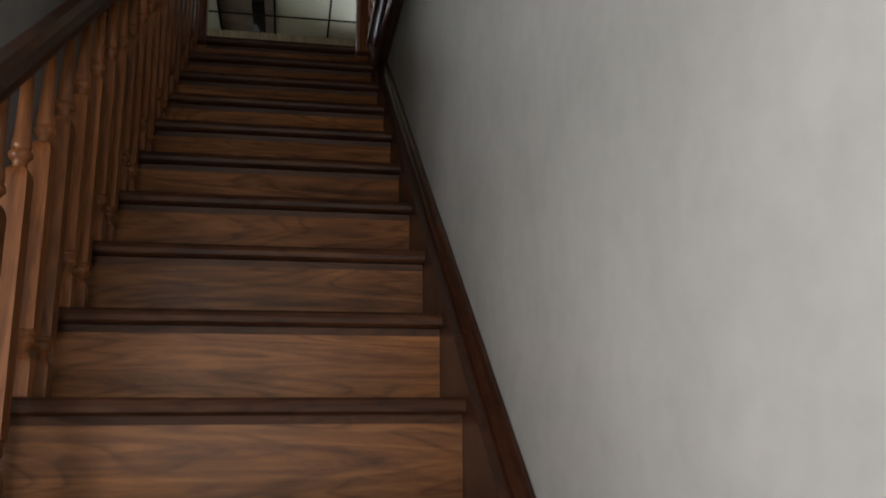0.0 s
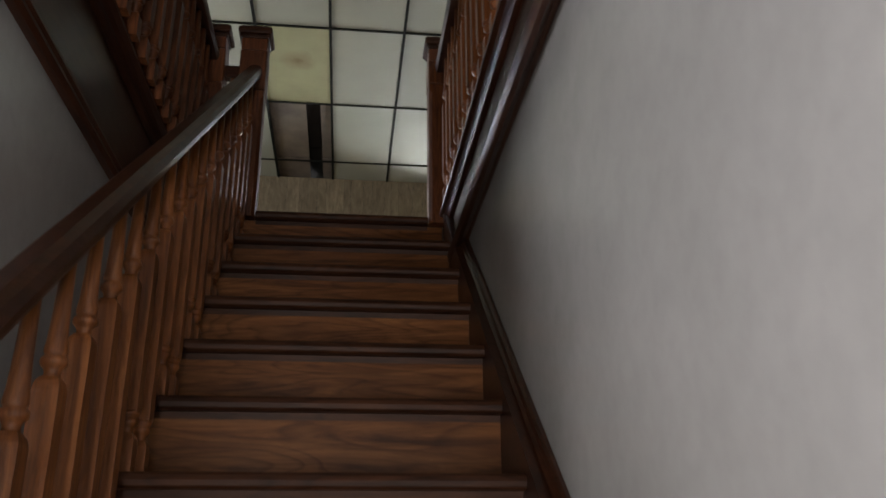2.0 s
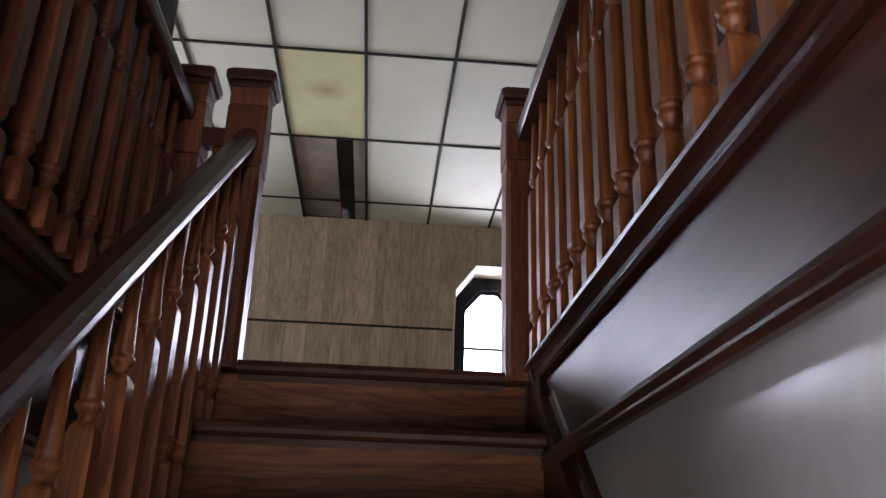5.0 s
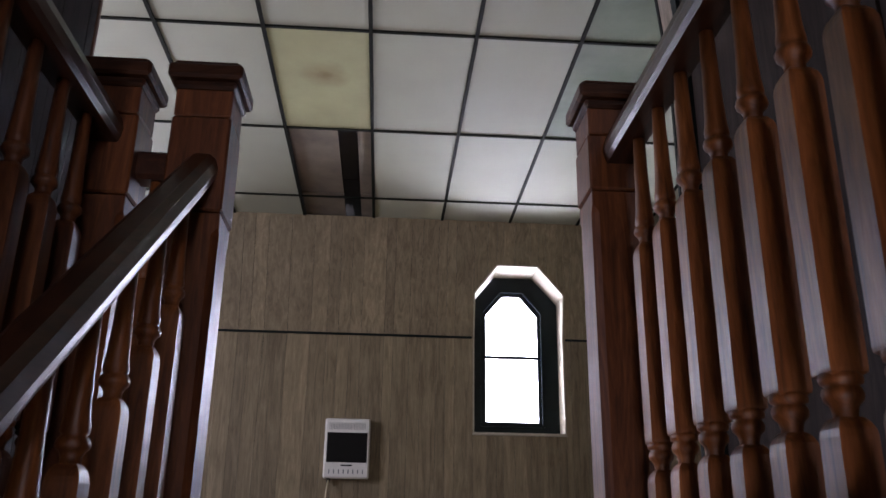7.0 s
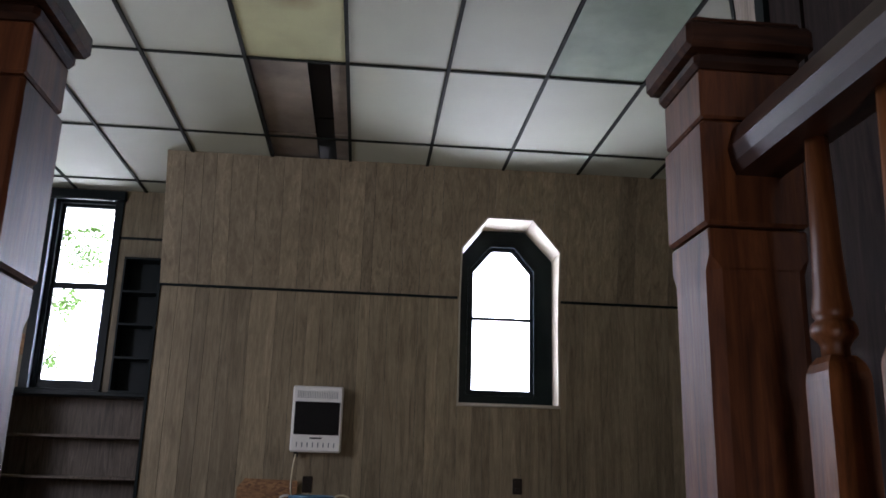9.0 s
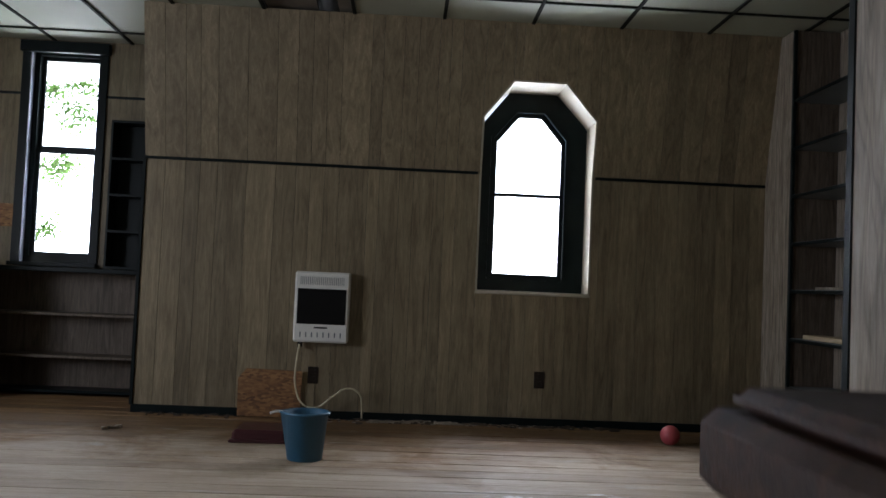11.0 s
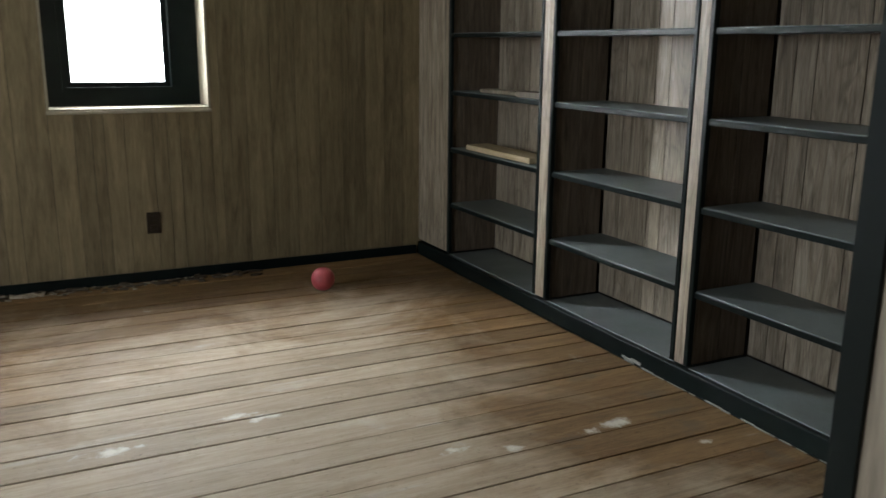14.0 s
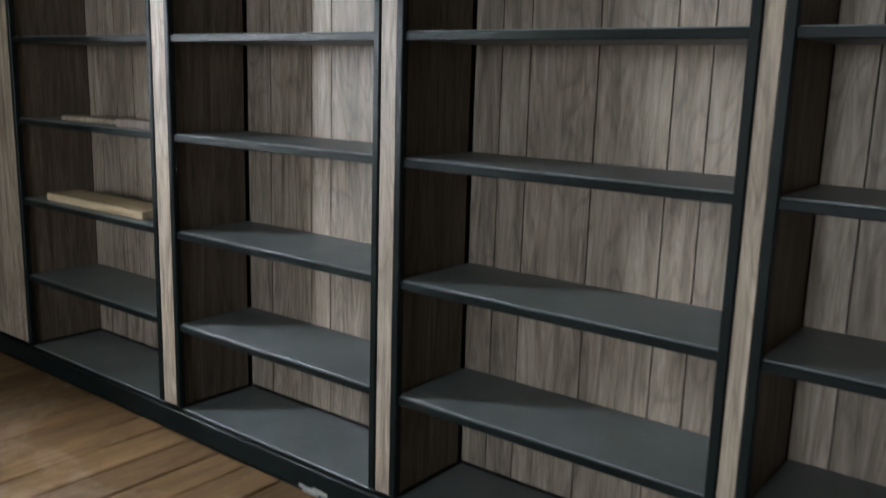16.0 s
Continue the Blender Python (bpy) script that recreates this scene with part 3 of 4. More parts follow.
wall("wall_west", "plain panelled west wall, unseen, with an opening added for fill light", bm, PANEL)
bm = bmesh.new()
box(bm, -0.90, -0.82, REAR_Y, 4.30, F, CEIL)
part_wall = wall("wall_partition", "stained board partition beside the landing, coloured dark as unlit", bm, GROOVE)
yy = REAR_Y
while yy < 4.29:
    part("partition_board", boxed(-0.82, -0.808, yy + 0.001, min(4.30, yy + 0.14) - 0.001, F, CEIL - 0.006), UNLIT_WOOD, part_wall)
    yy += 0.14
part("end_board", boxed(-0.905, -0.806, 4.301, 4.32, F, CEIL - 0.006, 0.003), STAIN_Z, part_wall)

# alcove wall with two windows
AW = [(-3.87, -3.23), (-2.88, -2.28)]
AZ0, AZ1 = 4.18, 5.90
bm = bmesh.new()
xs = [WEST_X, AW[0][0], AW[0][1], AW[1][0], AW[1][1], BLOCK_X]
for i in range(5):
    if i in (1, 3):
        box(bm, xs[i], xs[i + 1], ALC_Y, ALC_Y + 0.2, F, AZ0)
        box(bm, xs[i], xs[i + 1], ALC_Y, ALC_Y + 0.2, AZ1, CEIL)
    else:
        box(bm, xs[i], xs[i + 1], ALC_Y, ALC_Y + 0.2, F, CEIL)
alc = wall("wall_alcove", "wood-grain panelled wall with two tall sash windows", bm, PANEL)
for a, b in ((xs[2], xs[3]), (xs[4], xs[5])):
    part("seam_trim", boxed(a, b, ALC_Y - 0.01, ALC_Y - 0.001, 5.50, 5.52), BLACK, alc)

# planks of the gable wall
for xa, xb in zip(cuts, cuts[1:]):
    for q in gable_slabs(xa, xb, 0.0, None, 0.0011):
        bm = bmesh.new()
        hexa(bm, q, (0, 0.009, 0))
        part("panel_plank", bm, PANEL, gable)


# ---- windows ----
def sash_window(name, label, x0, x1, z0, z1, y, mid):
    """A two-light sash in a straight opening of the alcove wall."""
    w = thing(name, label, "window", "tall alcove windows", kind="structure")
    f = 0.055
    o = [(x0, y, z0), (x1, y, z0), (x1, y, z1), (x0, y, z1)]
    i = [(x0 + f, y, z0 + f), (x1 - f, y, z0 + f), (x1 - f, y, z1 - f), (x0 + f, y, z1 - f)]
    part("frame", ring(bmesh.new(), o, i, (0, 0.07, 0)), BLACK, w, "dark green-black painted frame")
    for a, b, dy in ((z0 + f, mid, 0.02), (mid, z1 - f, 0.045)):
        o = [(x0 + f, y + dy, a), (x1 - f, y + dy, a), (x1 - f, y + dy, b), (x0 + f, y + dy, b)]
        g = 0.03
        i = [(x0 + f + g, y + dy, a + g), (x1 - f - g, y + dy, a + g), (x1 - f - g, y + dy, b - g), (x0 + f + g, y + dy, b - g)]
        s = part("sash", ring(bmesh.new(), o, i, (0, 0.022, 0)), BLACK, w)
        p = part("pane", hexa(bmesh.new(), [(p[0], p[1] + 0.008, p[2]) for p in i], (0, 0.004, 0)), GLASS, s)
        p.visible_shadow = False
    for xa, xb in ((x0, x0 + 0.014), (x1 - 0.014, x1)):
        part("jamb", boxed(xa, xb, ALC_Y + 0.001, y - 0.001, z0 + 0.002, z1 - 0.002), JAMB, w, "blue-grey painted jamb lining")
    part("sill", boxed(x0 - 0.04, x1 + 0.04, ALC_Y - 0.07, ALC_Y - 0.001, z0 - 0.03, z0 + 0.0, 0.004), BLACK, w, "projecting dark sill")
    part("head_casing", boxed(x0 - 0.05, x1 + 0.05, ALC_Y - 0.05, ALC_Y - 0.001, z1 - 0.06, z1 + 0.03, 0.008), BLACK, w, "dark head casing")
    for xx in (x0, x1):
        part("side_casing", boxed(xx - 0.035, xx + 0.035, ALC_Y - 0.022, ALC_Y - 0.001, z0, z1 - 0.06, 0.004), BLACK, w)
    return w


for n, (a, b) in enumerate(AW):
    sash_window("window_%d" % (n + 1), "tall sash window with a dark green-black frame", a, b, AZ0, AZ1, ALC_Y + 0.10, 5.09)

w3 = thing("window_3", "sash window with clipped upper corners in a deep cream reveal", "window", kind="structure")
outline = [(WX[0], WZ0), (WX[3], WZ0), (WX[3], SEAM), (WX[3], WZ1), (WX[2], WZ2), (WX[1], WZ2), (WX[0], WZ1), (WX[0], SEAM)]
bm = bmesh.new()
for i in range(8):
    (xa, za), (xb, zb) = outline[i], outline[(i + 1) % 8]
    nrm = Vector((zb - za, 0, -(xb - xa))).normalized() * 0.012
    q = [(xa, wall_y(za) - 0.004, za), (xb, wall_y(zb) - 0.004, zb), (xb, 10.04, zb), (xa, 10.04, za)]
    hexa(bm, q, nrm * -1 if nrm.dot(Vector((xa - 1.07, 0, za - 4.8))) > 0 else nrm)
part("reveal", bm, CREAM, w3, "cream-painted splayed reveal boards")
FY = 9.985


def clipped(x0, x1, z0, z1, cx, cz, y):
    return [(x0, y, z0), (x1, y, z0), (x1, y, z1 - cz), (x1 - cx, y, z1), (x0 + cx, y, z1), (x0, y, z1 - cz)]


o = clipped(WX[0] + 0.012, WX[3] - 0.012, WZ0 + 0.012, WZ2 - 0.012, 0.20, 0.25, FY)
i1 = clipped(0.765, 1.335, 4.19, 5.44, 0.17, 0.20, FY)
part("frame", ring(bmesh.new(), o, i1, (0, 0.05, 0)), BLACK, w3, "wide dark green-black frame")
i2 = clipped(0.785, 1.315, 4.21, 5.42, 0.165, 0.195, FY - 0.01)
part("stop_bead", ring(bmesh.new(), [(p[0], FY - 0.01, p[2]) for p in i1], i2, (0, 0.03, 0)), BLACK, w3)
o3 = [(p[0], FY + 0.022, p[2]) for p in i2]
i3 = clipped(0.812, 1.285, 4.235, 5.385, 0.155, 0.185, FY + 0.022)
part("sash", ring(bmesh.new(), o3, i3, (0, 0.03, 0)), BLACK, w3)
part("meeting_rail", boxed(0.80, 1.30, FY + 0.012, FY + 0.05, 4.80, 4.825, 0.003), BLACK, w3)
for z0, z1 in ((4.235, 4.80), (4.825, 5.385)):
    if z1 < 5:
        pts = [(0.812, FY + 0.03, z0), (1.285, FY + 0.03, z0), (1.285, FY + 0.03, z1), (0.812, FY + 0.03, z1)]
    else:
        pts = [(p[0], FY + 0.03, max(p[2], z0)) for p in i3]
    g = part("pane", hexa(bmesh.new(), pts, (0, 0.004, 0)), GLASS, w3)
    g.visible_shadow = False
part("sill", boxed(WX[0] - 0.004, WX[3] + 0.004, WALL_Y - 0.012, WALL_Y + 0.004, WZ0 - 0.014, WZ0 + 0.002, 0.002), CREAM, w3, "thin cream sill edge")


# ---- ceiling: tiles in a dark grid, one mesh ----
TILE = paint("cream_ceiling_tile", (0.345, 0.36, 0.275), 0.75, 0.12, 1.3, 0.35, 0.0, 120)
STAINED = paint("yellowed_ceiling_tile", (0.36, 0.36, 0.18), 0.75, 0.25, 2.0, 0.3, 0.0, 120)
MOULDY = paint("green_stained_tile", (0.24, 0.30, 0.21), 0.75, 0.35, 3.0, 0.3, 0.0, 120)
WET = paint("water_stained_board", (0.20, 0.165, 0.12), 0.8, 0.45, 3.5, 0.4, 0.0, 40)


def round_stain(mat, at, reach, colour, strength):
    """A soft-edged water ring soaked through a tile, round a point of the ceiling."""
    nt = mat.node_tree
    bs = nt.nodes["Principled BSDF"]
    base = bs.inputs["Base Color"].links[0].from_socket
    co = nt.nodes.new("ShaderNodeTexCoord").outputs["Object"]
    wob = noise_of(nt, co, 6.0, 4, 0.6)
    dist = nt.nodes.new("ShaderNodeVectorMath")
    dist.operation, dist.inputs[1].default_value = "DISTANCE", at
    nt.links.new(co, dist.inputs[0])
    add = nt.nodes.new("ShaderNodeMath")
    add.operation, add.inputs[1].default_value = "MULTIPLY_ADD", reach * 1.1
    nt.links.new(wob, add.inputs[0])
    nt.links.new(dist.outputs["Value"], add.inputs[2])
    fac = ramp(nt, add.outputs[0], [(reach * 0.55, (strength,) * 3), (reach * 0.95, (strength * 0.55,) * 3), (reach * 1.7, (0, 0, 0))])
    nt.links.new(blend(nt, base, colour, fac, "MIX"), bs.inputs["Base Color"])


round_stain(STAINED, (-0.53, 7.19, CEIL), 0.14, (0.17, 0.12, 0.035), 0.85)
round_stain(MOULDY, (1.35, 7.05, CEIL), 0.30, (0.10, 0.15, 0.09), 0.7)
TX, TY, GX, GY = 0.61, 1.22, -0.24, 7.90
bm = bmesh.new()
i0, i1_ = -8, 6
cx = [GX + TX * i for i in range(i0, i1_)]
cy = [GY + TY * j for j in range(-8, 4)]
HOLE = (-0.85, 7.90)
for xa in cx:
    for ya in cy:
        xb, yb = xa + TX, ya + TY
        if xb < WEST_X - 0.2 or xa > 3.2 or yb < REAR_Y or ya > ALC_Y + 0.1:
            continue
        mi = 0
        near = lambda a, b: abs(xa - a) < 0.02 and abs(ya - b) < 0.02
        if near(-0.85, 6.68):
            mi = 1
        elif near(0.98, 6.68) or near(0.98, 5.46):
            mi = 2
        elif near(-0.85, 7.90) or near(-0.85, 9.12):
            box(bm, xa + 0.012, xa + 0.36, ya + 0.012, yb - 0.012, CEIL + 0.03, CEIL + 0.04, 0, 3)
            # near-black sheet above the open slot, coloured for the shade in the void
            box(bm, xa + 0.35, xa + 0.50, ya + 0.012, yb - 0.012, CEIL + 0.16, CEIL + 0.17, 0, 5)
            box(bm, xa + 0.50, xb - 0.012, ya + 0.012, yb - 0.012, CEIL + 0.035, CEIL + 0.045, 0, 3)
            continue
        box(bm, xa + 0.010, xb - 0.010, ya + 0.010, yb - 0.010, CEIL + 0.002, CEIL + 0.014, 0, mi)
for xa in cx + [cx[-1] + TX]:
    box(bm, xa - 0.0115, xa + 0.0115, REAR_Y, ALC_Y + 0.2, CEIL - 0.010, CEIL + 0.0015, 0, 4)
for ya in cy + [cy[-1] + TY]:
    for xa in cx:
        box(bm, xa + 0.0116, xa + TX - 0.0116, ya - 0.010, ya + 0.010, CEIL - 0.009, CEIL + 0.0015, 0, 4)
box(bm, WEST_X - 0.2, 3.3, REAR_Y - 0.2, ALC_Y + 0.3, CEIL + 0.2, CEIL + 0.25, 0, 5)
tagged(finish("ceiling", bm, [TILE, STAINED, MOULDY, WET, GRID, GROOVE]), "suspended cream ceiling tiles in a dark grid, one tile stained and one missing", "ceiling", kind="structure")


# ---- built-in shelves along the east wall ----
shelf_z = [3.262, 3.565, 3.882, 4.20, 4.512, 4.83, 5.15, 5.47]
bays = [(9.36, 8.43), (8.331, 7.438), (7.361, 6.497), (6.434, 5.42)]
stiles = [(WALL_Y - 0.003, 9.36), (8.43, 8.331), (7.438, 7.361), (6.497, 6.434)]
case = thing("built_in_bookcase", "empty floor-to-ceiling built-in bookcase with grey shelves and black edging", "bookcase", at=(SHELF_X, 7.6, F))


def rel(ob):
    ob.location = ob.location - Vector((SHELF_X, 7.6, F))
    return ob


rel(part("plinth", boxed(SHELF_X - 0.012, BACK_X, 5.40, WALL_Y - 0.017, F, F + 0.078, 0.004), BLACK, case, "black painted plinth with chipped edges"))
for ya, yb in stiles:
    rel(part("stile", boxed(SHELF_X, SHELF_X + 0.018, yb + 0.012, ya - (0.012 if ya < 9 else 0.0), F + 0.09, CEIL - 0.01, 0.002), PALE, case, "pale wood-grain stile"))
    for yy in ((yb,) if ya > 9 else (ya, yb)):
        rel(part("edge_strip", boxed(SHELF_X - 0.004, SHELF_X + 0.02, yy - 0.0115, yy + 0.0115, F + 0.09, CEIL - 0.01, 0.003), BLACK, case, "thin black edging"))
prng = random.Random(8)
for ya, yb in bays:
    for yy, s in ((ya, 1), (yb, -1)):
        xx = SHELF_X + 0.02
        while xx < BACK_X - 0.02:
            xn = min(BACK_X, xx + prng.choice((0.1, 0.14)))
            rel(part("side_board", boxed(xx + 0.001, xn - 0.001, yy + s * 0.002, yy + s * 0.014, F + 0.09, CEIL - 0.01), SHELF_BROWN, case))
            xx = xn
    yy = ya
    while yy > yb + 0.02:
        yn = max(yb, yy - prng.choice((0.09, 0.12, 0.16, 0.2)))
        rel(part("back_board", boxed(BACK_X, BACK_X + 0.012, yn + 0.002, yy - 0.002, F + 0.09, CEIL - 0.01), PALE, case))
        yy = yn
    for z in shelf_z:
        shelf = rel(part("shelf", boxed(SHELF_X + 0.012, BACK_X - 0.001, yb + 0.003, ya - 0.003, z - 0.02, z, 0.002), SHELF_GREY, case, "dusty grey painted shelf"))
        if z > 3.3:
            part("shelf_lip", boxed(SHELF_X + 0.004, SHELF_X + 0.012, yb + 0.003, ya - 0.003, z - 0.024, z - 0.003, 0.002), BLACK, shelf)
bm = boxed(2.76, 2.90, 8.58, 9.24, 3.883, 3.912, 0.003)
tagged(finish("loose_board", bm, PINE), "short bare pine board lying on a shelf", "board")
bm = boxed(2.79, 2.88, 8.55, 9.15, 4.201, 4.22, 0.003)
tagged(finish("loose_board", bm, PALE), "thin weathered board lying on a shelf", "board")
bm = boxed(2.74, 2.785, 8.47, 8.69, 4.201, 4.232, 0.003)
tagged(finish("wood_offcut", bm, SHELF_BROWN), "dark wooden offcut lying on a shelf", "offcut")

tagged(finish("shelf_clip", boxed(2.72, 2.75, 6.17, 6.25, 3.508, 3.543, 0.003), BLACK), "small black clip under a shelf edge", "clip")
CAULK = paint("chipped_white_caulk", (0.36, 0.36, 0.33), 0.7, 0.5, 30, 0.4)
bm = bmesh.new()
cr = random.Random(5)
yy = 7.70
while yy > 6.3:
    l = cr.uniform(0.02, 0.09)
    box(bm, SHELF_X - 0.0125 - cr.uniform(0.002, 0.007), SHELF_X - 0.0124, yy - l, yy, F + 0.0018, F + cr.uniform(0.003, 0.008))
    yy -= l + cr.choice((0.0, 0.02, 0.05))
for i in range(6):
    box(bm, SHELF_X - 0.0132, SHELF_X - 0.0122, 7.60 + 0.02 * i, 7.62 + 0.02 * i, F + 0.008, F + 0.012 + cr.uniform(0.001, 0.012))
tagged(finish("caulk_bead", bm, CAULK), "chipped white caulk along the foot of the plinth", "caulk", kind="stuff")

# partition lining the stair side, boards coloured as unlit, ending in a pale corner stile
case2 = thing("board_partition", "vertical-board partition beside the stair, coloured dark as unlit, with a pale corner stile", "partition", at=(PIER_X, 5.0, F))


def lean_x(z):
    return PIER_X if z <= SEAM else PIER_X - 0.08 * (z - SEAM) / (CEIL - SEAM)


def lean_slab(ya, yb, out, thick, mat, name, label=""):
    bm = bmesh.new()
    zs = (F, SEAM, CEIL)
    for za, zb in zip(zs, zs[1:]):
        hexa(bm, [(lean_x(za) - out, ya, za), (lean_x(za) - out, yb, za), (lean_x(zb) - out, yb, zb), (lean_x(zb) - out, ya, zb)], (thick, 0, 0))
    ob = part(name, bm, mat, case2, label)
    ob.location = ob.location - Vector((PIER_X, 5.0, F))
    return ob


lean_slab(PIER_Y - 0.021, PIER_Y, 0.004, 0.05, BLACK, "corner_strip", "black corner edging")
lean_slab(STILE_Y, PIER_Y - 0.021, 0.0, 0.03, PALE, "stile", "pale wood-grain corner stile")
lean_slab(STILE_Y - 0.048, STILE_Y, 0.004, 0.04, BLACK, "edge_strip", "black edging")
lean_slab(PIER_Y - 0.04, PIER_Y - 0.002, -0.046, 0.30, PANEL, "end_panel")
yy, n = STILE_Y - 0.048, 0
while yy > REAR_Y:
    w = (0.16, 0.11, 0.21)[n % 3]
    lean_slab(max(REAR_Y, yy - w) + 0.002, yy - 0.002, -0.012 - 0.008 * (n % 2), 0.02, UNLIT_WOOD, "board")
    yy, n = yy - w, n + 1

# ---- heater and wall fittings ----
heater = thing("gas_wall_heater", "white enamelled gas wall heater with a black ceramic window", "heater", at=(-0.38, WALL_Y, 3.705))
hw, hh, hd = 0.187, 0.482, 0.09
part("case", boxed(-hw, hw, -hd, -0.004, 0, hh, 0.012), WHITE, heater, "white enamelled casing")
part("fire_window", boxed(-0.165, 0.165, -hd - 0.005, -hd + 0.001, 0.125, 0.365, 0.004), SOOT, heater, "sooty black ceramic window")
part("window_hood", boxed(-0.165, 0.165, -hd - 0.012, -hd - 0.003, 0.352, 0.366, 0.003), SOOT, heater)
for i in range(24):
    part("top_slot", boxed(-0.150 + i * 0.0127, -0.146 + i * 0.0127, -hd - 0.002, -hd + 0.002, 0.392, 0.448), SHELF_GREY, heater)
for i in range(8):
    part("lower_slot", boxed(-0.142 + i * 0.039, -0.133 + i * 0.039, -hd - 0.002, -hd + 0.002, 0.035, 0.07, 0.0015), SHELF_GREY, heater)
part("name_plate", boxed(-0.045, 0.045, -hd - 0.003, -hd + 0.001, 0.096, 0.107), SOOT, heater, "small dark name plate")
part("gas_valve", boxed(-0.155, -0.125, -0.06, -0.03, -0.035, 0.004, 0.004), SOOT, heater)
HOSE = paint("cream_plastic_hose", (0.62, 0.55, 0.36), 0.45, 0.1)
hose = tube("gas_hose", [(-0.52, 9.70, 3.69), (-0.535, 9.69, 3.55), (-0.53, 9.68, 3.40), (-0.47, 9.67, 3.285), (-0.38, 9.66, 3.27), (-0.27, 9.66, 3.35), (-0.18, 9.66, 3.405), (-0.10, 9.67, 3.375), (-0.075, 9.69, 3.27), (-0.075, 9.72, 3.20)], 0.0065, HOSE)
tagged(hose, "cream plastic gas hose looping from the heater to the floor", "hose")
OUTLET = paint("brown_plastic", (0.02, 0.014, 0.010), 0.45, 0.1, gloss=0.2)
for x, z in ((-0.425, 3.475), (1.145, 3.50)):
    o = thing("wall_outlet", "dark brown electrical outlet on the panelled wall", "outlet", "wall outlets", (x, WALL_Y, z))
    plate = part("plate", boxed(-0.036, 0.036, -0.007, -0.001, -0.058, 0.058, 0.003), OUTLET, o)
    for dz in (-0.025, 0.025):
        part("socket", boxed(-0.017, 0.017, -0.010, -0.006, dz - 0.014, dz + 0.014, 0.003), OUTLET, plate)
mo, nt, b = node_mat("oriented_strand_board")
vec, _ = mapped(nt, (1, 1, 1))
v = nt.nodes.new("ShaderNodeTexVoronoi")
v.inputs["Scale"].default_value = 34
v2, _ = mapped(nt, (1, 1, 2.5))
nt.links.new(v2, v.inputs["Vector"])
col = ramp(nt, v.outputs["Color"], [(0.1, (0.12, 0.05, 0.016)), (0.5, (0.23, 0.11, 0.036)), (0.9, (0.33, 0.17, 0.06))])
col = blend(nt, col, ramp(nt, noise_of(nt, vec, 5), [(0.3, (0.6, 0.55, 0.5)), (0.7, (1, 1, 1))]), 0.6)
nt.links.new(col, b.inputs["Base Color"])
b.inputs["Roughness"].default_value = 0.65
bump(nt, b, v.outputs["Distance"], 0.3)
bm = bmesh.new()
hexa(bm, [(-0.925, WALL_Y - 0.030, 3.185), (-0.50, WALL_Y - 0.030, 3.185), (-0.495, WALL_Y - 0.030, 3.50), (-0.875, WALL_Y - 0.030, 3.508), (-0.93, WALL_Y - 0.030, 3.44)], (0, 0.012, 0))
tagged(finish("patch_board", bm, mo), "orange strand-board patch nailed over the wall panelling", "board")

# ---- loose things on the floor ----
BLUE = paint("blue_plastic", (0.035, 0.115, 0.19), 0.4, 0.15, 9, 0.05)
bucket = thing("bucket", "blue plastic bucket with a pouring lip standing on the boards", "bucket", at=(-0.31, 8.41, F + 0.001))
bm = bmesh.new()
lathe(bm, [(0.094, 0.0), (0.098, 0.003), (0.122, 0.255), (0.134, 0.257), (0.136, 0.268), (0.128, 0.272), (0.118, 0.262), (0.090, 0.012), (0.02, 0.010)], 28)
for vv in bm.verts:
    a = math.atan2(vv.co.y, vv.co.x)
    if vv.co.z > 0.2 and abs(abs(a) - math.pi) < 0.4:
        vv.co.x -= 0.03 * (1 - abs(abs(a) - math.pi) / 0.4) * (vv.co.z - 0.2) / 0.07
part("body", bm, BLUE, bucket)
bucket.scale = (0.94, 0.94, 0.93)
hd_ = tube("handle", [(-0.13, -0.01, 0.262), (-0.16, -0.02, 0.268), (-0.185, -0.025, 0.262), (-0.20, -0.03, 0.255)], 0.008, WHITE, bucket)
tagged(hd_, "white plastic grip")
RED = paint("dark_red_plastic", (0.05, 0.008, 0.012), 0.4, 0.2, 8)
tray = thing("red_tray", "shallow dark red tray lying upturned on the floor", "tray", at=(-0.62, 8.95, F + 0.001))
part("body", boxed(-0.155, 0.155, -0.15, 0.15, 0, 0.072, 0.018), RED, tray)
part("rim", boxed(-0.17, 0.17, -0.165, 0.165, 0.0, 0.018, 0.006), RED, tray)
PINK = paint("faded_pink_rubber", (0.50, 0.085, 0.10), 0.5, 0.3, 14, 0.1)
bm = bmesh.new()
bmesh.ops.create_uvsphere(bm, u_segments=28, v_segments=18, radius=0.062)
for f in bm.faces:
    f.smooth = True
ball = finish("ball", bm, PINK)
ball.location = (1.90, 9.20, F + 0.063)
tagged(ball, "faded pink rubber ball near the baseboard", "ball")
bm = bmesh.new()
for i in range(40):
    a = i / 40 * 2 * math.pi
    bmesh.ops.create_cube(bm, size=1, matrix=Matrix.Translation((0.0622 * math.cos(a), 0, 0.0622 * math.sin(a))) @ Matrix.Rotation(-a, 4, "Y") @ Matrix.Diagonal((0.0012, 0.003, 0.0106, 1)))
part("seam", bm, PINK, ball)

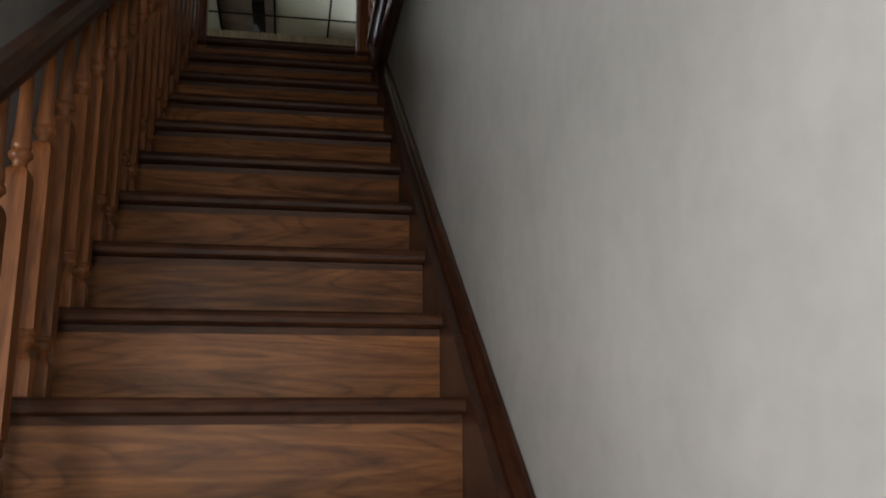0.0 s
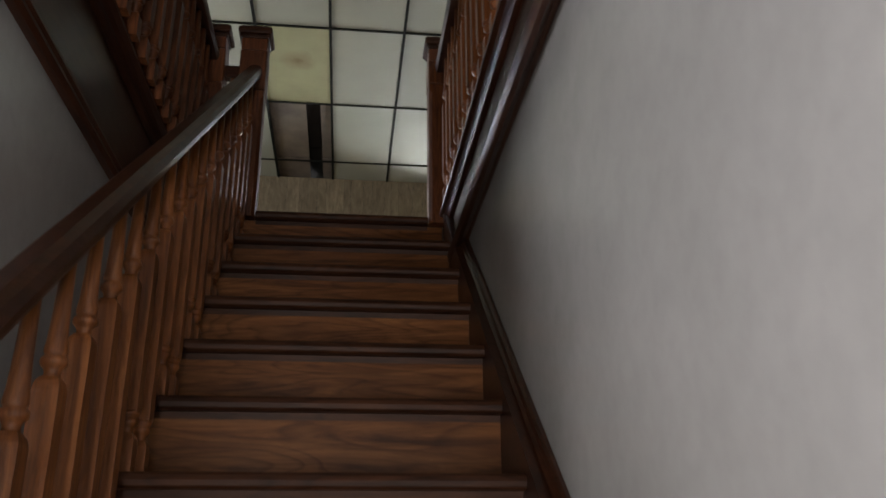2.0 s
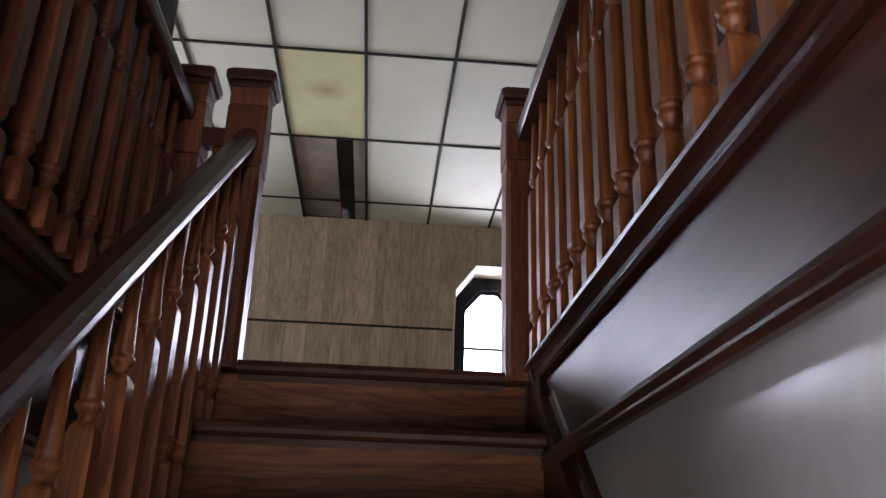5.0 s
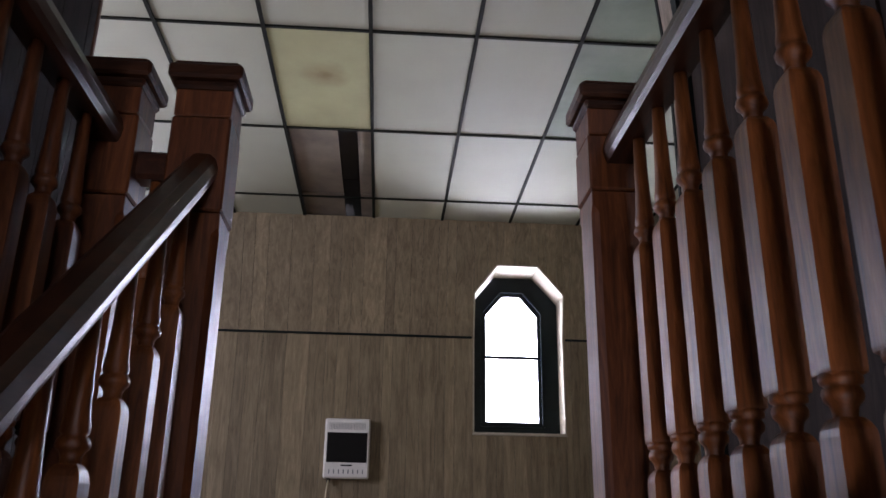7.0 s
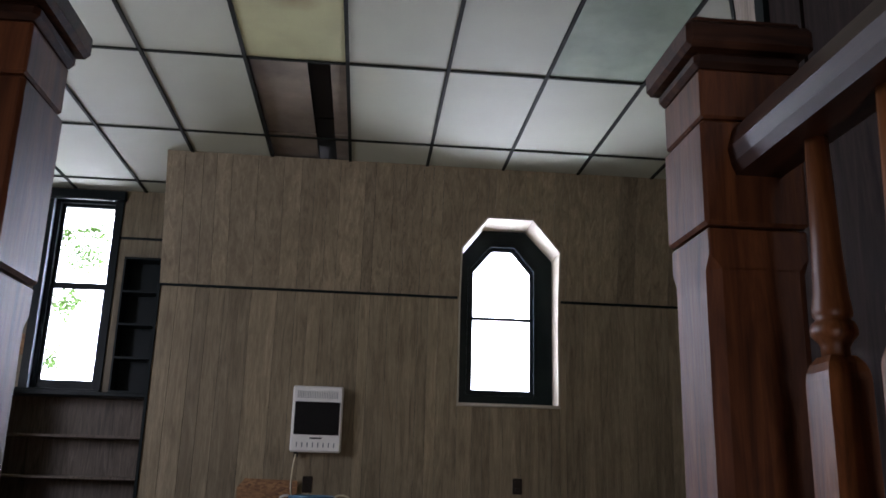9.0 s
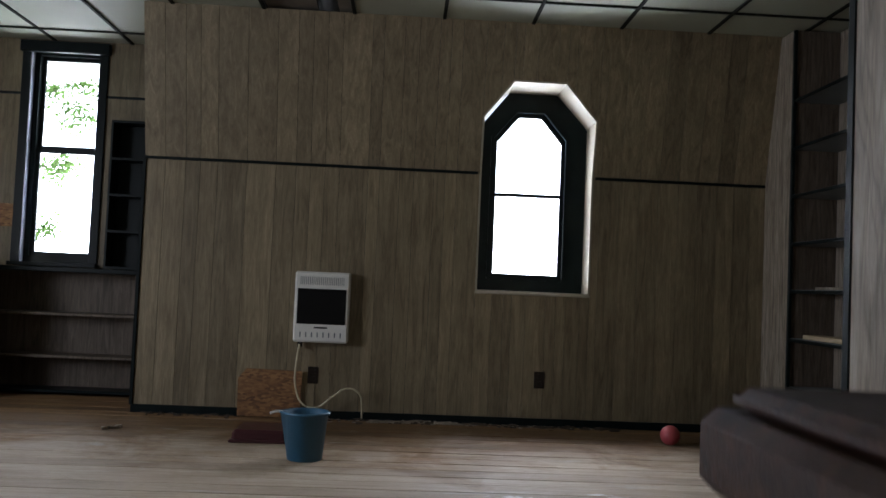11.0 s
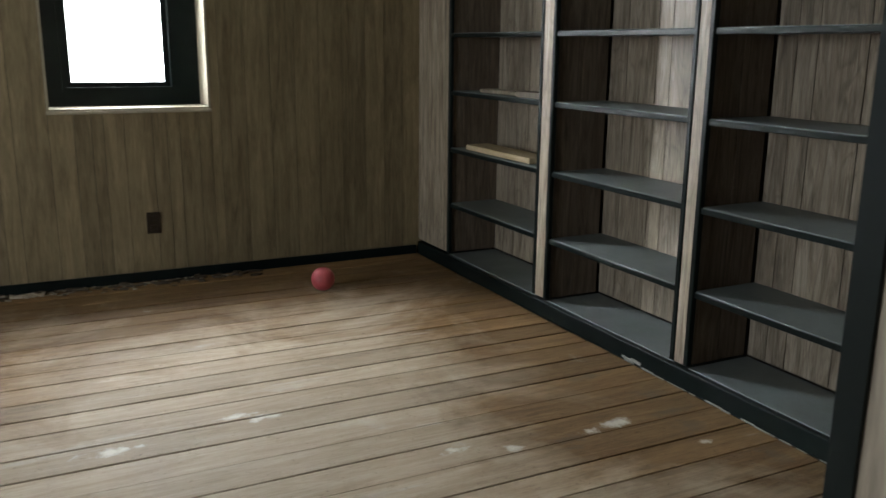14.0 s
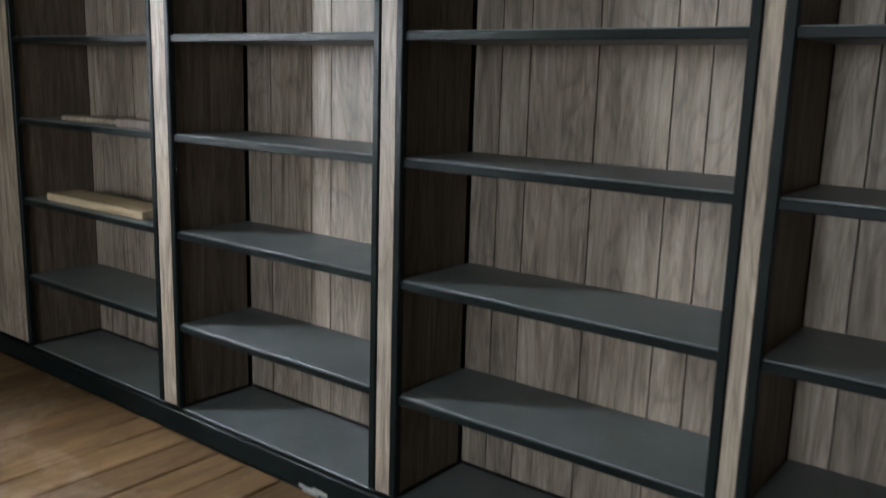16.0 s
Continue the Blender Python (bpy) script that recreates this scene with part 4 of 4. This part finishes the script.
# plaster crumbs, rotted chips and splinters along the gable wall
def chip(bm, x, y, l, w, h, turn, r):
    """A ragged flake: an uneven five-sided slab lying on the boards."""
    c, sn = math.cos(turn), math.sin(turn)
    pts = []
    for k in range(5):
        a = 2 * math.pi * k / 5 + r.uniform(-0.3, 0.3)
        px, py = l * math.cos(a) * r.uniform(0.6, 1.1), w * math.sin(a) * r.uniform(0.6, 1.1)
        pts.append((x + c * px - sn * py, y + sn * px + c * py, F + 0.002))
    hexa(bm, pts, (0, 0, h))


crng = random.Random(12)
ROT = wood("rotted_wood_chip", (0.03, 0.022, 0.015), (0.09, 0.066, 0.045), (0.17, 0.13, 0.09), "x", 0.8, 0.3, 0.4)
for name, mat, count, xa, xb, size, label in (("debris", PALE, 130, -0.4, 1.5, 0.009, "crumbs of plaster and wood along the baseboard"),
                                              ("rotted_chips", ROT, 150, -0.55, 1.7, 0.016, "dark rotted wood chips along the baseboard"),
                                              ("litter", ROT, 45, -1.6, -0.9, 0.012, "dark wood chips on the boards by the wall")):
    bm = bmesh.new()
    for i in range(count):
        sz = size * crng.uniform(0.4, 1.3)
        chip(bm, crng.uniform(xa, xb), WALL_Y - 0.025 - abs(crng.gauss(0.02, 0.05)), sz * crng.uniform(1, 2.6), sz * 0.7, sz * crng.uniform(0.3, 0.8), crng.uniform(-0.6, 0.6), crng)
    tagged(finish(name, bm, mat), label, "debris", kind="stuff")
for x, y, l, a in ((0.12, 9.66, 0.28, 4), (0.50, 9.69, 0.16, -6), (-1.55, 9.1, 0.12, 40), (0.30, 9.70, 0.2, 2)):
    bm = bmesh.new()
    box(bm, -l / 2, l / 2, -0.012, 0.012, 0, 0.016)
    bmesh.ops.subdivide_edges(bm, edges=[e for e in bm.edges if e.calc_length() > 0.05], cuts=5)
    for v in bm.verts:
        v.co.y += crng.uniform(-0.006, 0.006)
        v.co.z = max(0, v.co.z + (crng.uniform(-0.006, 0.004) if v.co.z > 0.005 else 0))
    ob = finish("splinter", bm, PALE)
    ob.matrix_basis = pose(x, y, F + 0.003, 0, 0, a)
    tagged(ob, "broken strip of wood on the floorboards", "splinter", "splinters")

# ---- alcove shelves ----
low = thing("low_bookcase", "low dark bookcase under the alcove windows", "bookcase", at=(-2.6, 10.4, F))
for z in (0.04, 0.30, 0.62):
    part("shelf", boxed(-0.95, 0.935, 0.0, 0.24, z - 0.02, z + 0.002, 0.003), SHELF_BROWN if z > 0.1 else BLACK, low)
part("top", boxed(-0.95, 0.935, -0.03, 0.24, 0.93, 0.965, 0.004), BLACK, low, "black painted top board")
part("back", boxed(-0.95, 0.935, 0.225, 0.24, 0.04, 0.93), SHELF_BROWN, low)
for x in (-0.95, 0.915):
    part("side", boxed(x, x + 0.02, 0.0, 0.22, 0.0, 0.93), BLACK, low)
tall = thing("narrow_bookcase", "narrow black shelf unit beside the alcove window", "bookcase", at=(-1.91, 10.45, F + 0.967))
part("back", boxed(-0.22, 0.25, 0.17, 0.185, 0, 1.15), BLACK, tall)
for x in (-0.22, 0.235):
    part("side", boxed(x, x + 0.015, 0.0, 0.17, 0, 1.15), BLACK, tall)
for z in (0.02, 0.30, 0.58, 0.86, 1.15):
    part("shelf", boxed(-0.205, 0.235, 0.0, 0.17, z - 0.018, z), BLACK, tall)
bench = thing("counter", "pale wooden counter end beside the alcove", "counter", at=(-3.35, 10.0, F))
part("top", boxed(-0.6, 0.42, -0.3, 0.36, 0.96, 1.04, 0.004), PINE, bench)
part("panel", boxed(-0.58, 0.40, -0.28, 0.34, 0.0, 0.96, 0.003), BLACK, bench)
lamp = thing("tap", "white plastic tap standing on the counter", "tap", at=(-2.98, 10.0, F + 1.041))
part("post", lathe(bmesh.new(), [(0.035, 0), (0.035, 0.02), (0.018, 0.03), (0.018, 0.42), (0.024, 0.44)], 12), WHITE, lamp)
part("head", boxed(-0.09, 0.11, -0.04, 0.04, 0.44, 0.50, 0.012), WHITE, lamp)
part("lever", boxed(0.02, 0.13, -0.012, 0.012, 0.51, 0.53, 0.004), WHITE, lamp)
bm = boxed(-3.16, -2.88, ALC_Y - 0.016, ALC_Y - 0.001, 4.45, 4.63, 0.003)
tagged(finish("patch_board", bm, mo), "orange board patch on the wall between the windows", "board")

# ---- outside ----
GROUND = paint("grass_ground", (0.06, 0.085, 0.03), 0.9, 0.3, 0.3)
bm = bmesh.new()
g = 400
hexa(bm, [(-g, -g, LOW - 0.5), (g, -g, LOW - 0.5), (g, g, LOW - 0.5), (-g, g, LOW - 0.5)], (0, 0, -0.5))
tagged(finish("ground", bm, GROUND), "grassy ground outside the house", "ground", kind="structure")

# ---- tree outside the alcove ----
LEAF, nt, b = node_mat("young_green_leaf")
vec, info = mapped(nt, (1, 1, 1))
nt.links.new(ramp(nt, noise_of(nt, vec, 7.0), [(0.3, (0.035, 0.08, 0.015)), (0.7, (0.09, 0.15, 0.04))]), b.inputs["Base Color"])
b.inputs["Roughness"].default_value = 0.5
tl = nt.nodes.new("ShaderNodeBsdfTranslucent")
tl.inputs[0].default_value = (0.15, 0.25, 0.07, 1)
mixer = nt.nodes.new("ShaderNodeMixShader")
mixer.inputs[0].default_value = 0.5
nt.links.new(b.outputs[0], mixer.inputs[1])
nt.links.new(tl.outputs[0], mixer.inputs[2])
nt.links.new(mixer.outputs[0], nt.nodes["Material Output"].inputs[0])
BARK = paint("grey_brown_bark", (0.12, 0.09, 0.065), 0.9, 0.4, 12, 0.6)
tree = thing("tree", "slender young tree with light green leaves outside the windows", "tree", at=(-3.22, 11.22, LOW - 0.5))
part("trunk", lathe(bmesh.new(), [(0.055, 0), (0.045, 1.2), (0.036, 3.0), (0.028, 5.2), (0.016, 6.6), (0.006, 7.1)], 9), BARK, tree)
trng = random.Random(8)
leaves = bmesh.new()
for k in range(14):
    sx = (1, -1, 1)[k % 3]
    root = Vector((0, 0, 5.45 + 0.09 * k - (0.8 if k in (2, 9) else 0)))
    tip = root + Vector((sx * trng.uniform(0.35, 0.75), trng.uniform(-0.1, 0.1), trng.uniform(0.12, 0.35)))
    tube("limb", [root, root.lerp(tip, 0.5) + Vector((0, 0, 0.04)), tip], 0.005, BARK, tree)
    for c in range(3):
        hub = root.lerp(tip, trng.uniform(0.55, 1.08)) + Vector((trng.gauss(0, 0.05), trng.gauss(0, 0.04), trng.gauss(0, 0.05)))
        for i in range(42):
            p = hub + Vector((trng.gauss(0, 0.065), trng.gauss(0, 0.04), trng.gauss(0, 0.05)))
            d = Vector((trng.uniform(-1, 1), trng.uniform(-0.6, 0.6), trng.uniform(-1, 0.3))).normalized()
            n = d.cross(Vector((trng.uniform(-1, 1), 1, trng.uniform(-1, 1)))).normalized()
            l, w = trng.uniform(0.03, 0.055), trng.uniform(0.010, 0.017)
            up = d.cross(n) * 0.003
            vs = [leaves.verts.new(q) for q in (p, p + d * l * 0.45 + n * w + up, p + d * l, p + d * l * 0.45 - n * w + up)]
            leaves.faces.new((vs[0], vs[1], vs[2]))
            leaves.faces.new((vs[0], vs[2], vs[3]))
tagged(part("leaves", leaves, LEAF, tree), "light green leaves", kind="stuff")

# ---- floorboards, last ----
frng = random.Random(21)


def boards(x0, x1, y0, y1, width):
    y = y0
    while y < y1 - 0.02:
        w = min(width * frng.uniform(0.93, 1.07), y1 - y)
        dz = frng.uniform(-0.0015, 0.0015)
        g = frng.choice((0.0012, 0.0020, 0.0032, 0.0050))
        bm = boxed(x0 + 0.001, x1 - 0.001, y + g, y + w - g, F - 0.021, F + dz)
        # worn, slightly wavering edges
        bmesh.ops.subdivide_edges(bm, edges=[e for e in bm.edges if abs(e.verts[0].co.x - e.verts[1].co.x) > 0.1], cuts=int((x1 - x0) / 0.3) + 1)
        for v in bm.verts:
            if v.co.z > F - 0.01:
                v.co.y += frng.uniform(-1, 1) * 0.0012
        bmesh.ops.bevel(bm, geom=[e for e in bm.edges if e.verts[0].co.z > F - 0.01 and e.verts[1].co.z > F - 0.01 and abs(e.verts[0].co.x - e.verts[1].co.x) > 0.1 and not any(abs(v.co.y - (y + w / 2)) < w / 4 for v in e.verts)], offset=0.0018, segments=1, affect="EDGES")
        part("floorboard", bm, BOARD, floor)
        y += w


boards(WEST_X, SHELF_X - 0.014, TOP_Y + 0.125, WALL_Y + 0.0, 0.150)
boards(WEST_X, BLOCK_X - 0.005, WALL_Y, ALC_Y, 0.150)
boards(WEST_X, XL - 0.05, 0.0, TOP_Y + 0.125, 0.2)
boards(XR + 0.10, PIER_X + 0.28, 0.0, TOP_Y + 0.125, 0.2)
